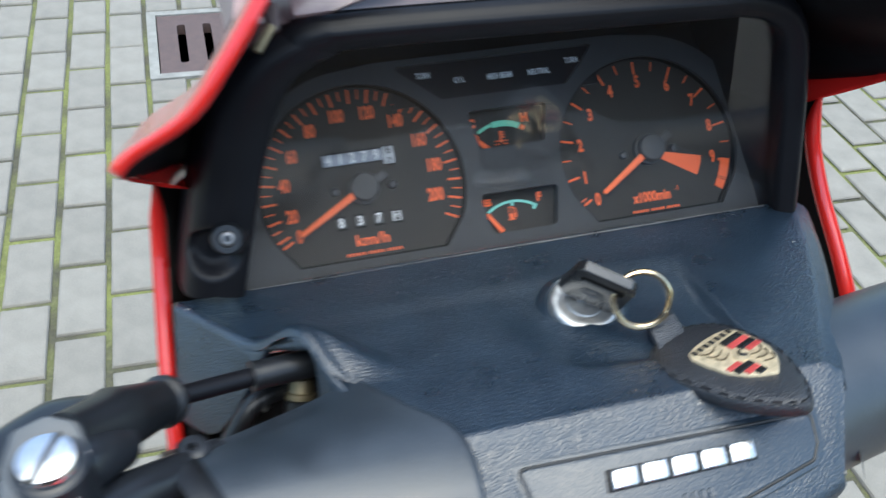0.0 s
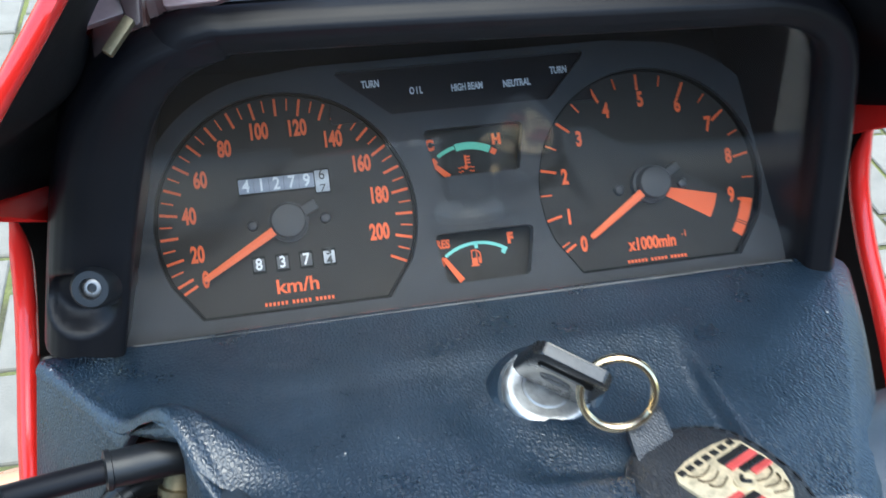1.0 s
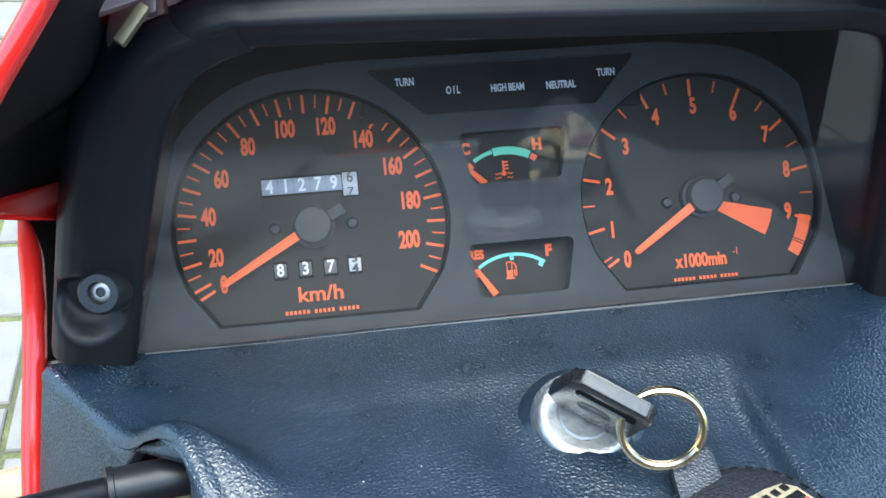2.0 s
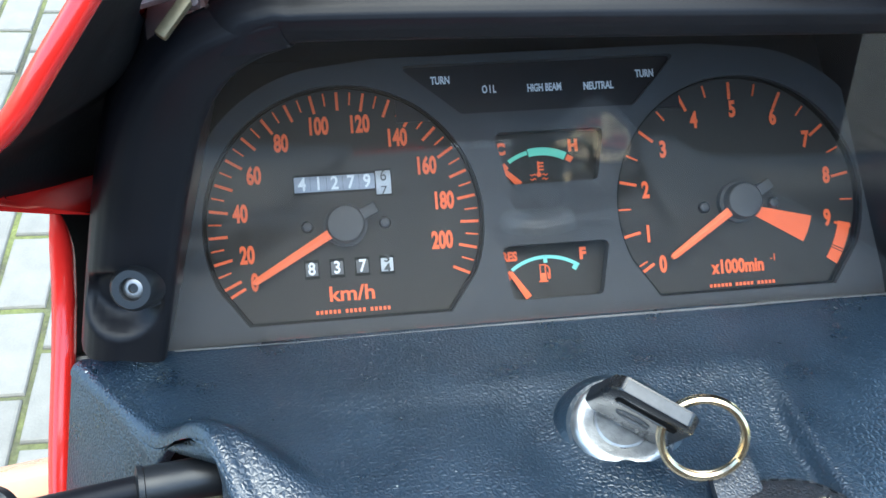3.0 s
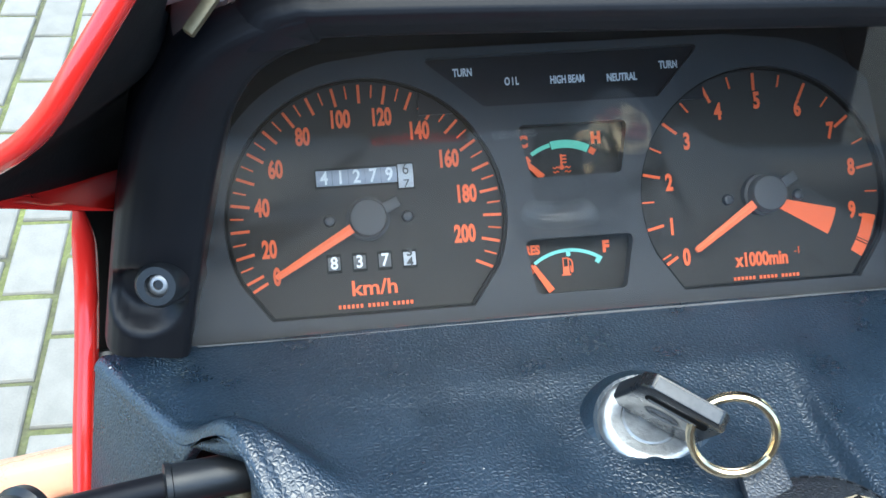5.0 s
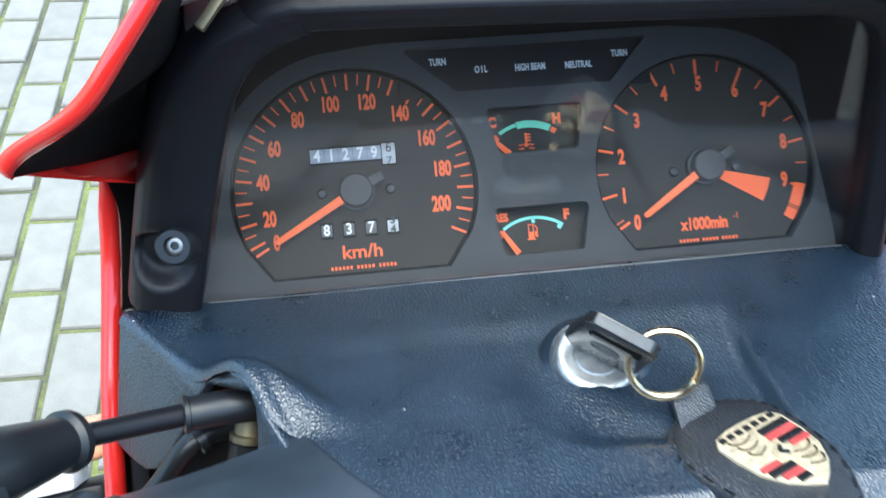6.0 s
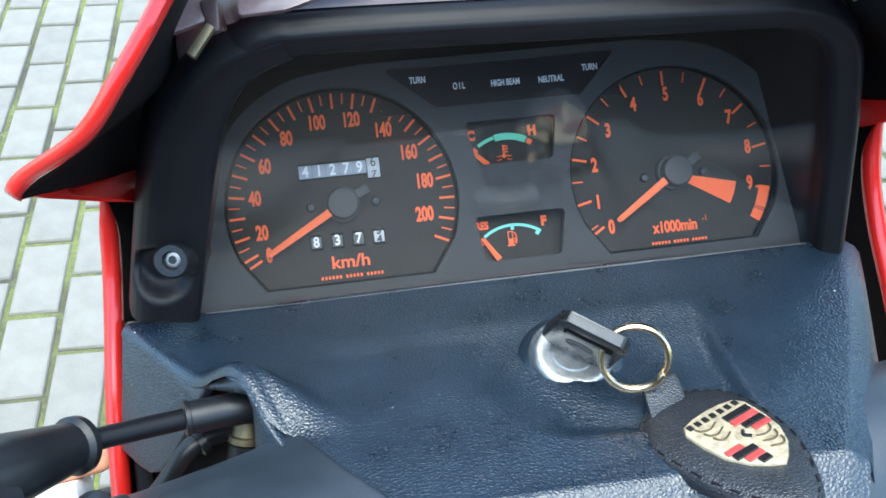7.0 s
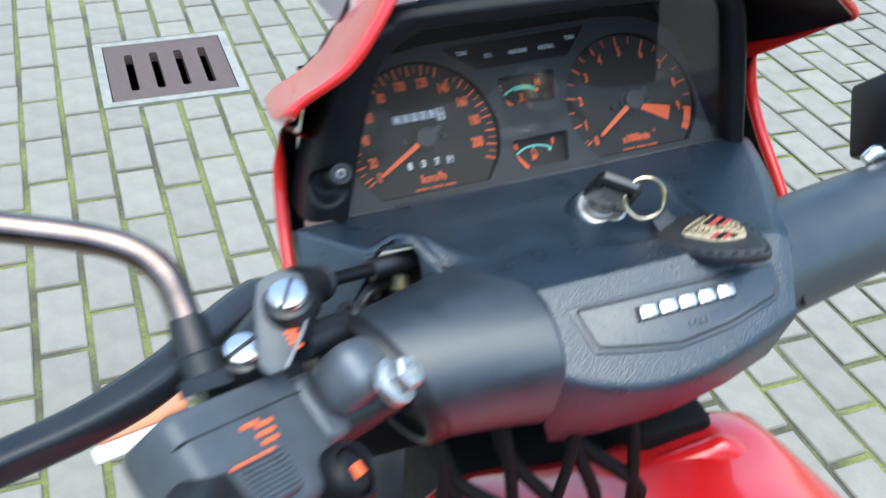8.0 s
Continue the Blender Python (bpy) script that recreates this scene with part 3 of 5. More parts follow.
# speedometer
speedo = dial("speedometer", SP_OPEN, "black speedometer dial with orange figures")
STEP = 11.5
for v in range(20, 211, 5):
    a = 90 - STEP * (v - 110) / 10
    if v % 10 == 0:
        tick(speedo, 0, a, 0.0366, 0.0424, 0.00088)
    elif v <= 205:
        tick(speedo, 0, a, 0.0383, 0.0423, 0.00048)
for a, r0, w in ((204.8, 0.0366, 0.00088), (199.0, 0.0383, 0.00048), (208.9, 0.0366, 0.00088)):
    tick(speedo, 0, a, r0, 0.0424, w)
for t, x, z in (("0", -0.0292, -0.0162), ("20", -0.0310, -0.0076), ("40", -0.0323, 0.0054), ("60", -0.0274, 0.0171), ("80", -0.0183, 0.0268), ("100", -0.0065, 0.0316),
                ("120", 0.0065, 0.0316), ("140", 0.0181, 0.0266), ("160", 0.0268, 0.0171), ("180", 0.0316, 0.0056), ("200", 0.0303, -0.0070)):
    numeral(speedo, t, x, z, 0.0075, wide=0.60, bold=0.00030)
numeral(speedo, "km/h", 0.0006, -0.0216, 0.0066, wide=1.10, bold=0.00012)
bars(speedo, -0.0112, 0.0126, -0.0269, 0.0012, (6, 5, 5), ORANGE)
screw(speedo, -0.0119, 0.0001)
screw(speedo, 0.0125, 0.0000)
needle(speedo, 0, 209.4, 0.0335, NEEDLE)
# odometer window and drums
window(speedo, -0.0152, 0.0102, 0.0106, 0.0164)
for i, ch in enumerate("41279"):
    x = -0.0126 + i * 0.00508
    drum(speedo, x, 0.0135, 0.00250, 0.0029, DRUM, "pale grey odometer drum")
    numeral(speedo, ch, x, 0.0133, 0.0058, WHITE, "digit", 0.86, -0.0001, bold=0.00012)
window(speedo, 0.0104, 0.0154, 0.0088, 0.0168)
drum(speedo, 0.0129, 0.0128, 0.00235, 0.0040, DRUM_WHITE, "white tenths drum between figures")
numeral(speedo, "6", 0.0129, 0.0147, 0.0052, DRUM_BLACK, "digit", 0.86, -0.0006)
numeral(speedo, "7", 0.0129, 0.0101, 0.0036, DRUM_BLACK, "digit", 1.2, -0.0004)
for x, ch in ((-0.0114, "8"), (-0.0035, "3"), (0.0044, "7")):
    window(speedo, x - 0.0020, x + 0.0020, -0.0160, -0.0106)
    drum(speedo, x, -0.0133, 0.0019, 0.0026, DRUM_GREY, "dark trip counter drum", "trip_drum")
    numeral(speedo, ch, x, -0.0133, 0.0054, WHITE, "digit", 0.86, -0.0001, bold=0.00012)
window(speedo, 0.0102, 0.0142, -0.0160, -0.0106)
drum(speedo, 0.0122, -0.0133, 0.0019, 0.0026, DRUM_WHITE, "white trip drum between two figures", "trip_drum")
numeral(speedo, "3", 0.0122, -0.0114, 0.0034, DRUM_BLACK, "digit", 1.2, -0.0001, bold=0.0001)
numeral(speedo, "4", 0.0122, -0.0146, 0.0042, DRUM_BLACK, "digit", 1.0, -0.0001, bold=0.0001)

# tachometer
tacho = dial("tachometer", TA_OPEN, "black rev counter dial with orange figures")
for k in range(2, 19):
    v = k / 2
    a = 89.0 - 26.0 * (v - 5)
    if k % 2 == 0:
        tick(tacho, TX, a, 0.0345, 0.0402, 0.00088, TZ)
    else:
        tick(tacho, TX, a, 0.0362, 0.0402, 0.00048, TZ)
tick(tacho, TX, 211.5, 0.0350, 0.0404, 0.00088, TZ)
tick(tacho, TX, 208.4, 0.0365, 0.0402, 0.00042, TZ)
for t, x, z in (("0", 0.1021, -0.0200), ("1", 0.0980, -0.0098), ("2", 0.0983, 0.0046), ("3", 0.1054, 0.0176), ("4", 0.1168, 0.0268), ("5", 0.1303, 0.0297),
                ("6", 0.1441, 0.0264), ("7", 0.1548, 0.0182), ("8", 0.1610, 0.0057), ("9", 0.1600, -0.0086)):
    numeral(tacho, t, x, z, 0.0074, wide=0.64, bold=0.00028)
numeral(tacho, "x1000min", 0.1275, -0.0223, 0.0062, wide=0.72, bold=0.00020)
numeral(tacho, "-1", 0.1398, -0.0203, 0.0034, wide=0.8)
bars(tacho, 0.1172, 0.1400, -0.0281, 0.0011, (6, 5, 5), ORANGE)
screw(tacho, 0.1176, -0.0022)
screw(tacho, 0.1416, -0.0021)
for a0, a1 in ((-13.6, -26.6), (-27.2, -27.9), (-28.5, -34.6)):
    b = bmesh.new()
    plate(b, arc(TX, TZ, 0.0400, a0, a1, 6) + arc(TX, TZ, 0.0358, a1, a0, 6), 0.0004, at(0, 0.0009, 0))
    part("red_zone", b, ORANGE, tacho, "orange red-zone band", 0)
b = bmesh.new()
plate(b, arc(TX, TZ, 0.0262, -13.5, -33.5, 8) + arc(TX, TZ, 0.0070, -40, -14, 4), 0.0004, at(0, 0.0009, 0))
part("red_wedge", b, ORANGE, tacho, "orange wedge on the dial", 0)
needle(tacho, TX, 213.4, 0.0306, NEEDLE, cz=TZ)


def small_gauge(name, outline, zc, label):
    b = bmesh.new()
    x0, x1, z0, z1 = min(p[0] for p in outline), max(p[0] for p in outline), min(p[1] for p in outline), max(p[1] for p in outline)
    box(b, (x0 - 0.001, 0.0042, z0 - 0.001), (x1 + 0.001, 0.0052, z1 + 0.001))
    return part(name, b, DIAL, bike, label)


def band(parent, cx, cz, r0, r1, a0, a1, material, name="scale_arc", y=0.0040):
    b = bmesh.new()
    plate(b, arc(cx, cz, r1, a0, a1, 12) + arc(cx, cz, r0, a1, a0, 12), 0.0003, at(0, y, 0))
    return part(name, b, material, parent, smooth=0)


def pointer(parent, p0, p1, w=0.0009):
    b = bmesh.new()
    p0, p1 = Vector((p0[0], 0.0028, p0[1])), Vector((p1[0], 0.0028, p1[1]))
    s = Vector((0, 1, 0)).cross((p1 - p0).normalized()) * w
    up = Vector((0, -0.0005, 0))
    add_rings(b, [[p0 - s * 0.8, p0 - s * 0.8 + up, p0 + s * 0.8 + up, p0 + s * 0.8], [p1 - s * 1.2, p1 - s * 1.2 + up, p1 + s * 1.2 + up, p1 + s * 1.2]])
    part("needle", b, ORANGE, parent, "orange needle", 0)


temp = small_gauge("temperature_gauge", TEMP, 0, "small black temperature gauge with green scale")
numeral(temp, "C", 0.0518, 0.0213, 0.0050, name="letter", wide=0.9, y=0.0039, bold=0.0003)
numeral(temp, "H", 0.0760, 0.0213, 0.0050, name="letter", wide=0.9, y=0.0039, bold=0.0003)
GC = (0.0648, 0.0016)
band(temp, *GC, 0.0181, 0.0194, 124, 103, GREEN)
band(temp, *GC, 0.0172, 0.0198, 102, 63, GREEN)
band(temp, *GC, 0.0174, 0.0194, 61.5, 55, ORANGE)
band(temp, *GC, 0.0172, 0.0194, 135, 128, ORANGE)
pointer(temp, (0.0513, 0.0152), (0.0572, 0.0094))
b = bmesh.new()
box(b, (0.0637, 0.0038, 0.0125), (0.0643, 0.0042, 0.0168))
for k in range(3):
    box(b, (0.0643, 0.0038, 0.0138 + k * 0.0011), (0.0657, 0.0042, 0.0143 + k * 0.0011))
cyl(b, (0.0640, 0.0042, 0.0125), (0.0640, 0.0038, 0.0125), 0.0008, seg=12)
for z in (0.0110, 0.0124):
    for s in (-1, 1):
        tube(b, [(0.0640 + s * x, 0.0040, z + dz) for x, dz in ((0.0010, -0.0001), (0.0016, 0.0003), (0.0022, -0.0002), (0.0029, 0.0002))], 0.0002, 6, 3)
part("coolant_symbol", b, ORANGE, temp, smooth=0)

fuel = small_gauge("fuel_gauge", FUEL, 0, "small black fuel gauge with aqua scale")
numeral(fuel, "RES", 0.0520, -0.0138, 0.0040, name="letter", wide=0.8, y=0.0039, bold=0.0002)
numeral(fuel, "F", 0.0763, -0.0143, 0.0050, name="letter", wide=0.9, y=0.0039, bold=0.0003)
GF = (0.0638, -0.0336)
band(fuel, *GF, 0.0186, 0.0197, 126, 58, AQUA)
band(fuel, *GF, 0.0172, 0.0197, 92, 88, AQUA)
band(fuel, *GF, 0.0172, 0.0197, 60, 55, AQUA)
band(fuel, *GF, 0.0172, 0.0196, 135, 128, ORANGE)
pointer(fuel, (0.0517, -0.0188), (0.0572, -0.0272))
b = bmesh.new()
box(b, (0.0617, 0.0038, -0.0222), (0.0637, 0.0042, -0.0197))
box(b, (0.0617, 0.0038, -0.0172), (0.0637, 0.0042, -0.0168))
box(b, (0.0617, 0.0038, -0.0200), (0.0620, 0.0042, -0.0168))
box(b, (0.0634, 0.0038, -0.0200), (0.0637, 0.0042, -0.0168))
box(b, (0.0612, 0.0038, -0.0226), (0.0642, 0.0042, -0.0221))
tube(b, [(0.0638, 0.004, -0.0172), (0.0648, 0.004, -0.0182), (0.0649, 0.004, -0.0212), (0.0644, 0.004, -0.0214), (0.0643, 0.004, -0.0195)], 0.00025, 6, 3)
part("pump_symbol", b, ORANGE, fuel, smooth=0)

wb = bmesh.new()
box(wb, (0.0185, 0.0002, 0.0315), (0.1121, 0.0014, 0.0498))
warn = part("warning_panel", wb, SATIN, bike, "glossy black warning light strip")
for t, x, z, w in (("TURN", 0.0334, 0.0441, 0.66), ("O I L", 0.0490, 0.0405, 0.62), ("HIGH BEAM", 0.0672, 0.0402, 0.62), ("NEUTRAL", 0.0852, 0.0399, 0.66), ("TURN", 0.1010, 0.0431, 0.66)):
    numeral(warn, t, x, z, 0.0035, WHITE, "caption", w, -0.0001, bold=0.00008)

# ---- dashboard cowl ----
# the deck slopes from the meters down to a soft front edge
TOP_Y, TOP_Z, FRONT_Y, FRONT_Z = -0.0095, -0.0345, -0.0950, -0.0940
DECK_N = Vector((0, -0.567, 0.823)).normalized()
# the side wall stands on the line from the meters' corner to the handlebar cover: h runs along it
WALL_P = Vector((-0.0793, -0.0095, 0))
WALL_H = Vector((0.69, -0.72, 0)).normalized()
WALL_OUT = Vector((-0.72, -0.69, 0)).normalized()
WALL = Matrix.Translation(WALL_P) @ Matrix((WALL_H, -WALL_OUT, Vector((0, 0, 1)))).transposed().to_4x4()
# height of the ridge along the wall: down to a valley, over the cable tunnel, down to the cover
RIDGE = [(0.0, -0.0345), (0.0200, -0.0449), (0.0350, -0.0525), (0.0400, -0.0543), (0.0450, -0.0536), (0.0510, -0.0514), (0.0585, -0.0504), (0.0650, -0.0530), (0.0700, -0.0590), (0.0745, -0.0665), (0.0805, -0.0755)]
EASE = 0.0042


def step01(a, c, x):
    t = min(1.0, max(0.0, (x - a) / (c - a)))
    return t * t * (3 - 2 * t)


def ridge_z(h):
    for (a, za), (c, zc) in zip(RIDGE, RIDGE[1:]):
        if h <= c:
            return za + (zc - za) * (h - a) / (c - a)
    return RIDGE[-1][1]


def smooth_ridge(h):
    """The ridge's height with its corners eased."""
    return sum(ridge_z(min(0.0805, max(0.0, h + d))) for d in (-0.0028, -0.0014, 0, 0.0014, 0.0028)) / 5


def deck_z(y):
    return TOP_Z + (y - TOP_Y) * (FRONT_Z - TOP_Z) / (FRONT_Y - TOP_Y)


def left_end(y):
    """Where a deck row begins: on the ridge, then along the cover's seam to the front corner."""
    h = (TOP_Y - y) / 0.722
    if h <= 0.0805:
        p = WALL_P + WALL_H * h
        return Vector((p.x, y, smooth_ridge(h))), 1.0 if h < 0.073 else 1 - (h - 0.073) / 0.0075
    t = (y + 0.0676) / (FRONT_Y + 0.0676)
    return Vector((-0.0238 + 0.0258 * t ** 0.9, y, deck_z(y) + 0.0004 * (1 - t))), 0.0


def right_end(y):
    t = (y - TOP_Y) / (FRONT_Y - TOP_Y)
    return 0.1937 - 0.0545 * t + 0.0030 * math.sin(math.pi * t)


def relief(x, y):
    """The flat shelf below the meters, the tray round the lock with its steep far wall, and the lock's collar."""
    shelf = 0.6 * step01(-0.0400, -0.0310, y) * step01(-0.050, 0.000, x) * (1 - step01(0.110, 0.135, x))
    left = 0.026 + 0.55 * (-0.045 - y)
    foot = step01(-0.0830, -0.0765, y + 0.07 * (x - 0.08) - 0.0055 * step01(0.060, 0.030, x))
    tray = step01(left, left + 0.020, x) * (1 - step01(0.1130, 0.1180, x)) * foot * (1 - step01(-0.0580, -0.0290, y))
    deep = 0.0022 + 0.0024 * step01(0.03, 0.11, x)
    collar = math.exp(-((x - 0.0680) ** 2 + ((y + 0.0535) * 1.10) ** 2) / (2 * 0.0118 ** 2))
    return 0.0013 * shelf - deep * tray + 0.0040 * collar


def deck_rows(nx=170, ny=120):
    rows = []
    for k in range(ny + 1):
        y = TOP_Y + (FRONT_Y - TOP_Y) * k / ny
        start, lip = left_end(y)
        x1, rise = right_end(y), start.z - deck_z(y)
        row = []
        for i in range(nx + 1):
            t = (i / nx) ** 1.35
            x = start.x + (x1 - start.x) * t
            z = deck_z(y) + rise * (1 - step01(0.0, 0.026, x - start.x)) ** 1.2
            # towards the far side the deck rolls over
            z -= 0.0035 * step01(x1 - 0.007, x1, x) ** 2
            row.append(Vector((x, y, z)) + DECK_N * relief(x, y))
        # roll the near end over into the side wall
        fold = []
        for a in (90, 72, 54, 36, 18):
            r = EASE * lip
            fold.append(row[0] + WALL_OUT * r * math.sin(radians(a)) + Vector((0, 0, -r * (1 - math.cos(radians(a))))))
        rows.append(fold + row)
    # ease the slope behind the tunnel's hump
    for _ in range(18):
        last = rows
        rows = [list(row) for row in last]
        for k in range(50, 112):
            for i in range(3, 64):
                w = 0.7 * step01(2, 11, i) * (1 - step01(50, 64, i)) * step01(50, 58, k) * (1 - step01(104, 112, k))
                rows[k][i] = last[k][i].lerp((last[k - 1][i] + last[k + 1][i] + last[k][i - 1] + last[k][i + 1]) / 4, w)
    return rows


def front_rows(top):
    """The front edge rolls over into the upright face, which bows down in the middle, then the underside runs back."""
    n = len(top) - 1
    out = []
    for dy, dz in ((-0.0014, -0.0006), (-0.0024, -0.0020), (-0.0028, -0.0038)):
        out.append([p + Vector((0, dy, dz)) for p in top])
    for l, r, bow_y, bow_z in (((0.0030, -0.1075, -0.1300), (0.1262, -0.1075, -0.1310), -0.0050, -0.0150),
                               ((0.0030, -0.1078, -0.1335), (0.1262, -0.1072, -0.1345), -0.0052, -0.0152),
                               ((0.0020, -0.1060, -0.1365), (0.1255, -0.1050, -0.1372), -0.0050, -0.0150),
                               ((-0.0030, -0.0850, -0.1550), (0.1180, -0.0860, -0.1530), -0.0040, -0.0110),
                               ((0.0080, -0.0550, -0.1680), (0.1080, -0.0550, -0.1660), 0.0, -0.0040)):
        l, r = Vector(l), Vector(r)
        row = []
        for i in range(n + 1):
            t = min(1.0, max(0.0, (top[i].x - top[0].x) / (top[-1].x - top[0].x)))
            bow = math.sin(math.pi * t ** 0.80) if t < 1 else 0.0
            row.append(l.lerp(r, t) + Vector((0, bow_y, bow_z)) * bow)
        out.append(row)
    return out


wall_outline = [(0.0, -0.0345 - EASE)] + [(h, smooth_ridge(h) - EASE) for h in (0.0805 * i / 36 for i in range(1, 34))] + [
    (0.0800, -0.0765), (0.0760, -0.0800), (0.0665, -0.0800), (0.0676, -0.0720), (0.0676, -0.0655), (0.0660, -0.0615), (0.0620, -0.0578), (0.0560, -0.0559),
    (0.0500, -0.0568), (0.0450, -0.0592), (0.0405, -0.0632), (0.0350, -0.0702), (0.0230, -0.0810), (0.0140, -0.0862), (0.0085, -0.0868), (0.0030, -0.0848), (-0.0080, -0.0790)]


def cowl_body():
    b = bmesh.new()
    deck = deck_rows()
    add_rings(b, deck + front_rows(deck[-1]), close=False, caps=(False, False))
    plate(b, wall_outline, 0.0035, WALL @ at(0, -EASE, 0), bevel=0.0008)
    # far side wall below the deck's rolled edge
    side = [r[-1] for r in deck]
    add_rings(b, [side, [p + Vector((0.0018, 0, -0.0030)) for p in side], [p + Vector((0.0100, 0.012, -0.045)) for p in side]], close=False, caps=(False, False))
    bmesh.ops.remove_doubles(b, verts=b.verts, dist=1e-6)
    return b


cowl = part("dash_cowl", cowl_body(), GRAINED, bike, "grained blue-black plastic dashboard cowl", 50)

# raised pad with the maker's badge on the cowl's front
PAD = Matrix.Translation((0.0, -0.1042, -0.1170)) @ Matrix.Rotation(radians(-19.3), 4, "X")
pad_outline = [(0.0158, 0.0118), (0.1243, 0.0098), (0.1222, -0.0035), (0.1180, -0.0098), (0.0900, -0.0168), (0.0610, -0.0200), (0.0380, -0.0158), (0.0205, -0.0122)]


def inset(outline, d):
    """An outline drawn in by d."""
    out = []
    for i, p in enumerate(outline):
        a, c = Vector(outline[i - 1]), Vector(outline[(i + 1) % len(outline)])
        p = Vector(p)
        u, w = (p - a).normalized(), (c - p).normalized()
        m = Vector((u.y + w.y, -u.x - w.x)).normalized()
        out.append(tuple(p + m * d / max(0.5, m.dot(Vector((u.y, -u.x))))))
    return out


b = bmesh.new()
plate(b, round_poly(pad_outline, 0.0030), 0.010, PAD @ at(0, -0.0002, 0), bevel=0.0009)
rim = part("pad_border", b, GRAINED_FINE, cowl, "moulded border of the badge pad")
b = bmesh.new()
groove = round_poly(inset(pad_outline, 0.0024), 0.0022)
ring = [PAD @ Vector((x, -0.0003, z)) for x, z in groove]
tube(b, ring + [ring[0]], 0.00055, 6, 1)
part("pad_groove", b, DRUM_BLACK, cowl, "dark groove round the badge pad")
b = bmesh.new()
plate(b, round_poly(inset(pad_outline, 0.0028), 0.0022), 0.006, PAD @ at(0, -0.0008, 0), bevel=0.0006)
pad = part("badge_pad", b, GRAINED_FINE, cowl, "grained pad with moulded border")
b = bmesh.new()
plate(b, [(0.0452, -0.0036), (0.0972, -0.0034), (0.0982, 0.0030), (0.0462, 0.0034)], 0.0012, PAD @ at(0, -0.0016, 0), bevel=0.0003)
part("badge_base", b, SATIN, cowl, "black badge base")
for i in range(5):
    b = bmesh.new()
    x = 0.0466 + i * 0.0102
    plate(b, [(x, -0.0032), (x + 0.0086, -0.0032), (x + 0.0094, 0.0028), (x + 0.0008, 0.0028)], 0.0026, PAD @ at(0, -0.0038, 0), bevel=0.0006)
    part("badge", b, BADGE, cowl, "chrome badge block", 40)
for i in range(4):
    b = bmesh.new()
    box(b, (0.0690 + i * 0.0028, -0.0013, -0.0118), (0.0708 + i * 0.0028, -0.0006, -0.0088), PAD, 0.0002, 1)
    part("moulded_mark", b, GRAINED_FINE, cowl)

# covers over the handlebar on either side of the cowl
def rounded_ring(corners, n=40):
    """A closed smooth ring through the corners, sampled evenly."""
    pts = curve_points(list(corners) + [corners[0]], 12)[:-1]
    return [pts[round(i * len(pts) / n) % len(pts)] for i in range(n)]


seam = rounded_ring([Vector(p) for p in ((-0.0235, -0.0655, -0.0728), (-0.0115, -0.0825, -0.0818), (0.0034, -0.0966, -0.0936), (0.0046, -0.1090, -0.1120), (0.0034, -0.1092, -0.1330), (-0.0025, -0.0880, -0.1530), (-0.0120, -0.0600, -0.1480), (-0.0235, -0.0480, -0.1080))], 64)
end_c = Vector((-0.0652, -0.0795, -0.1167))
end_n = Vector((-0.90, -0.10, -0.42)).normalized()   # the near end is cut on the slant
ends = []
for p in seam:
    d = p - Vector((-0.010, -0.080, -0.114))
    d.x = 0
    q = end_c + d.normalized() * 0.0322
    q.x -= (q - end_c).dot(end_n) / end_n.x
    ends.append(q)
b = bmesh.new()
middle = sum(seam, Vector()) / len(seam)
stages = [[p.lerp(middle, 0.16) + Vector((0.004, 0, 0)) for p in seam], [p.lerp(middle, 0.02) + Vector((0.0012, 0, 0)) for p in seam]]
for t in (0.0, 0.02, 0.12, 0.28, 0.45, 0.62, 0.8, 1.0):
    e = t ** 0.8
    stages.append([Vector((p.x + (q.x - p.x) * t, p.y + (q.y - p.y) * e, p.z + (q.z - p.z) * e)) for p, q in zip(seam, ends)])
add_rings(b, stages, caps=(False, False))
sleeve = part("handlebar_cover", b, SLEEVE, bike, "worn satin black handlebar cover", 60)
b = bmesh.new()
def end_ring(grow, out):
    return [end_c + (q - end_c) * grow + Vector((-out, 0, 0)) for q in ends]


add_rings(b, [end_ring(1.005, -0.002), end_ring(1.03, 0.0), end_ring(1.04, 0.002), end_ring(1.03, 0.0075), end_ring(0.98, 0.0088), end_ring(0.92, 0.0075), end_ring(0.90, 0.000)], caps=(False, False))
part("cover_rim", b, RUBBER, sleeve, "black rubber end rim")
b = bmesh.new()
add_rings(b, [end_ring(0.93, 0.002), end_ring(0.86, -0.012), end_ring(0.60, -0.020), end_ring(0.2, -0.020)])
part("cover_inside", b, INNER, sleeve, "dark inside of the cover")
b = bmesh.new()
tube(b, [(0.118, -0.0690, -0.1150), (0.145, -0.0620, -0.1110), (0.185, -0.0570, -0.1060), (0.230, -0.0560, -0.1010), (0.275, -0.058, -0.0980)], [0.0300, 0.0305, 0.0300, 0.0290, 0.0290], 36, 6, caps=(False, True))
sleeve_r = part("handlebar_cover", b, SLEEVE, bike, "satin black handlebar cover")

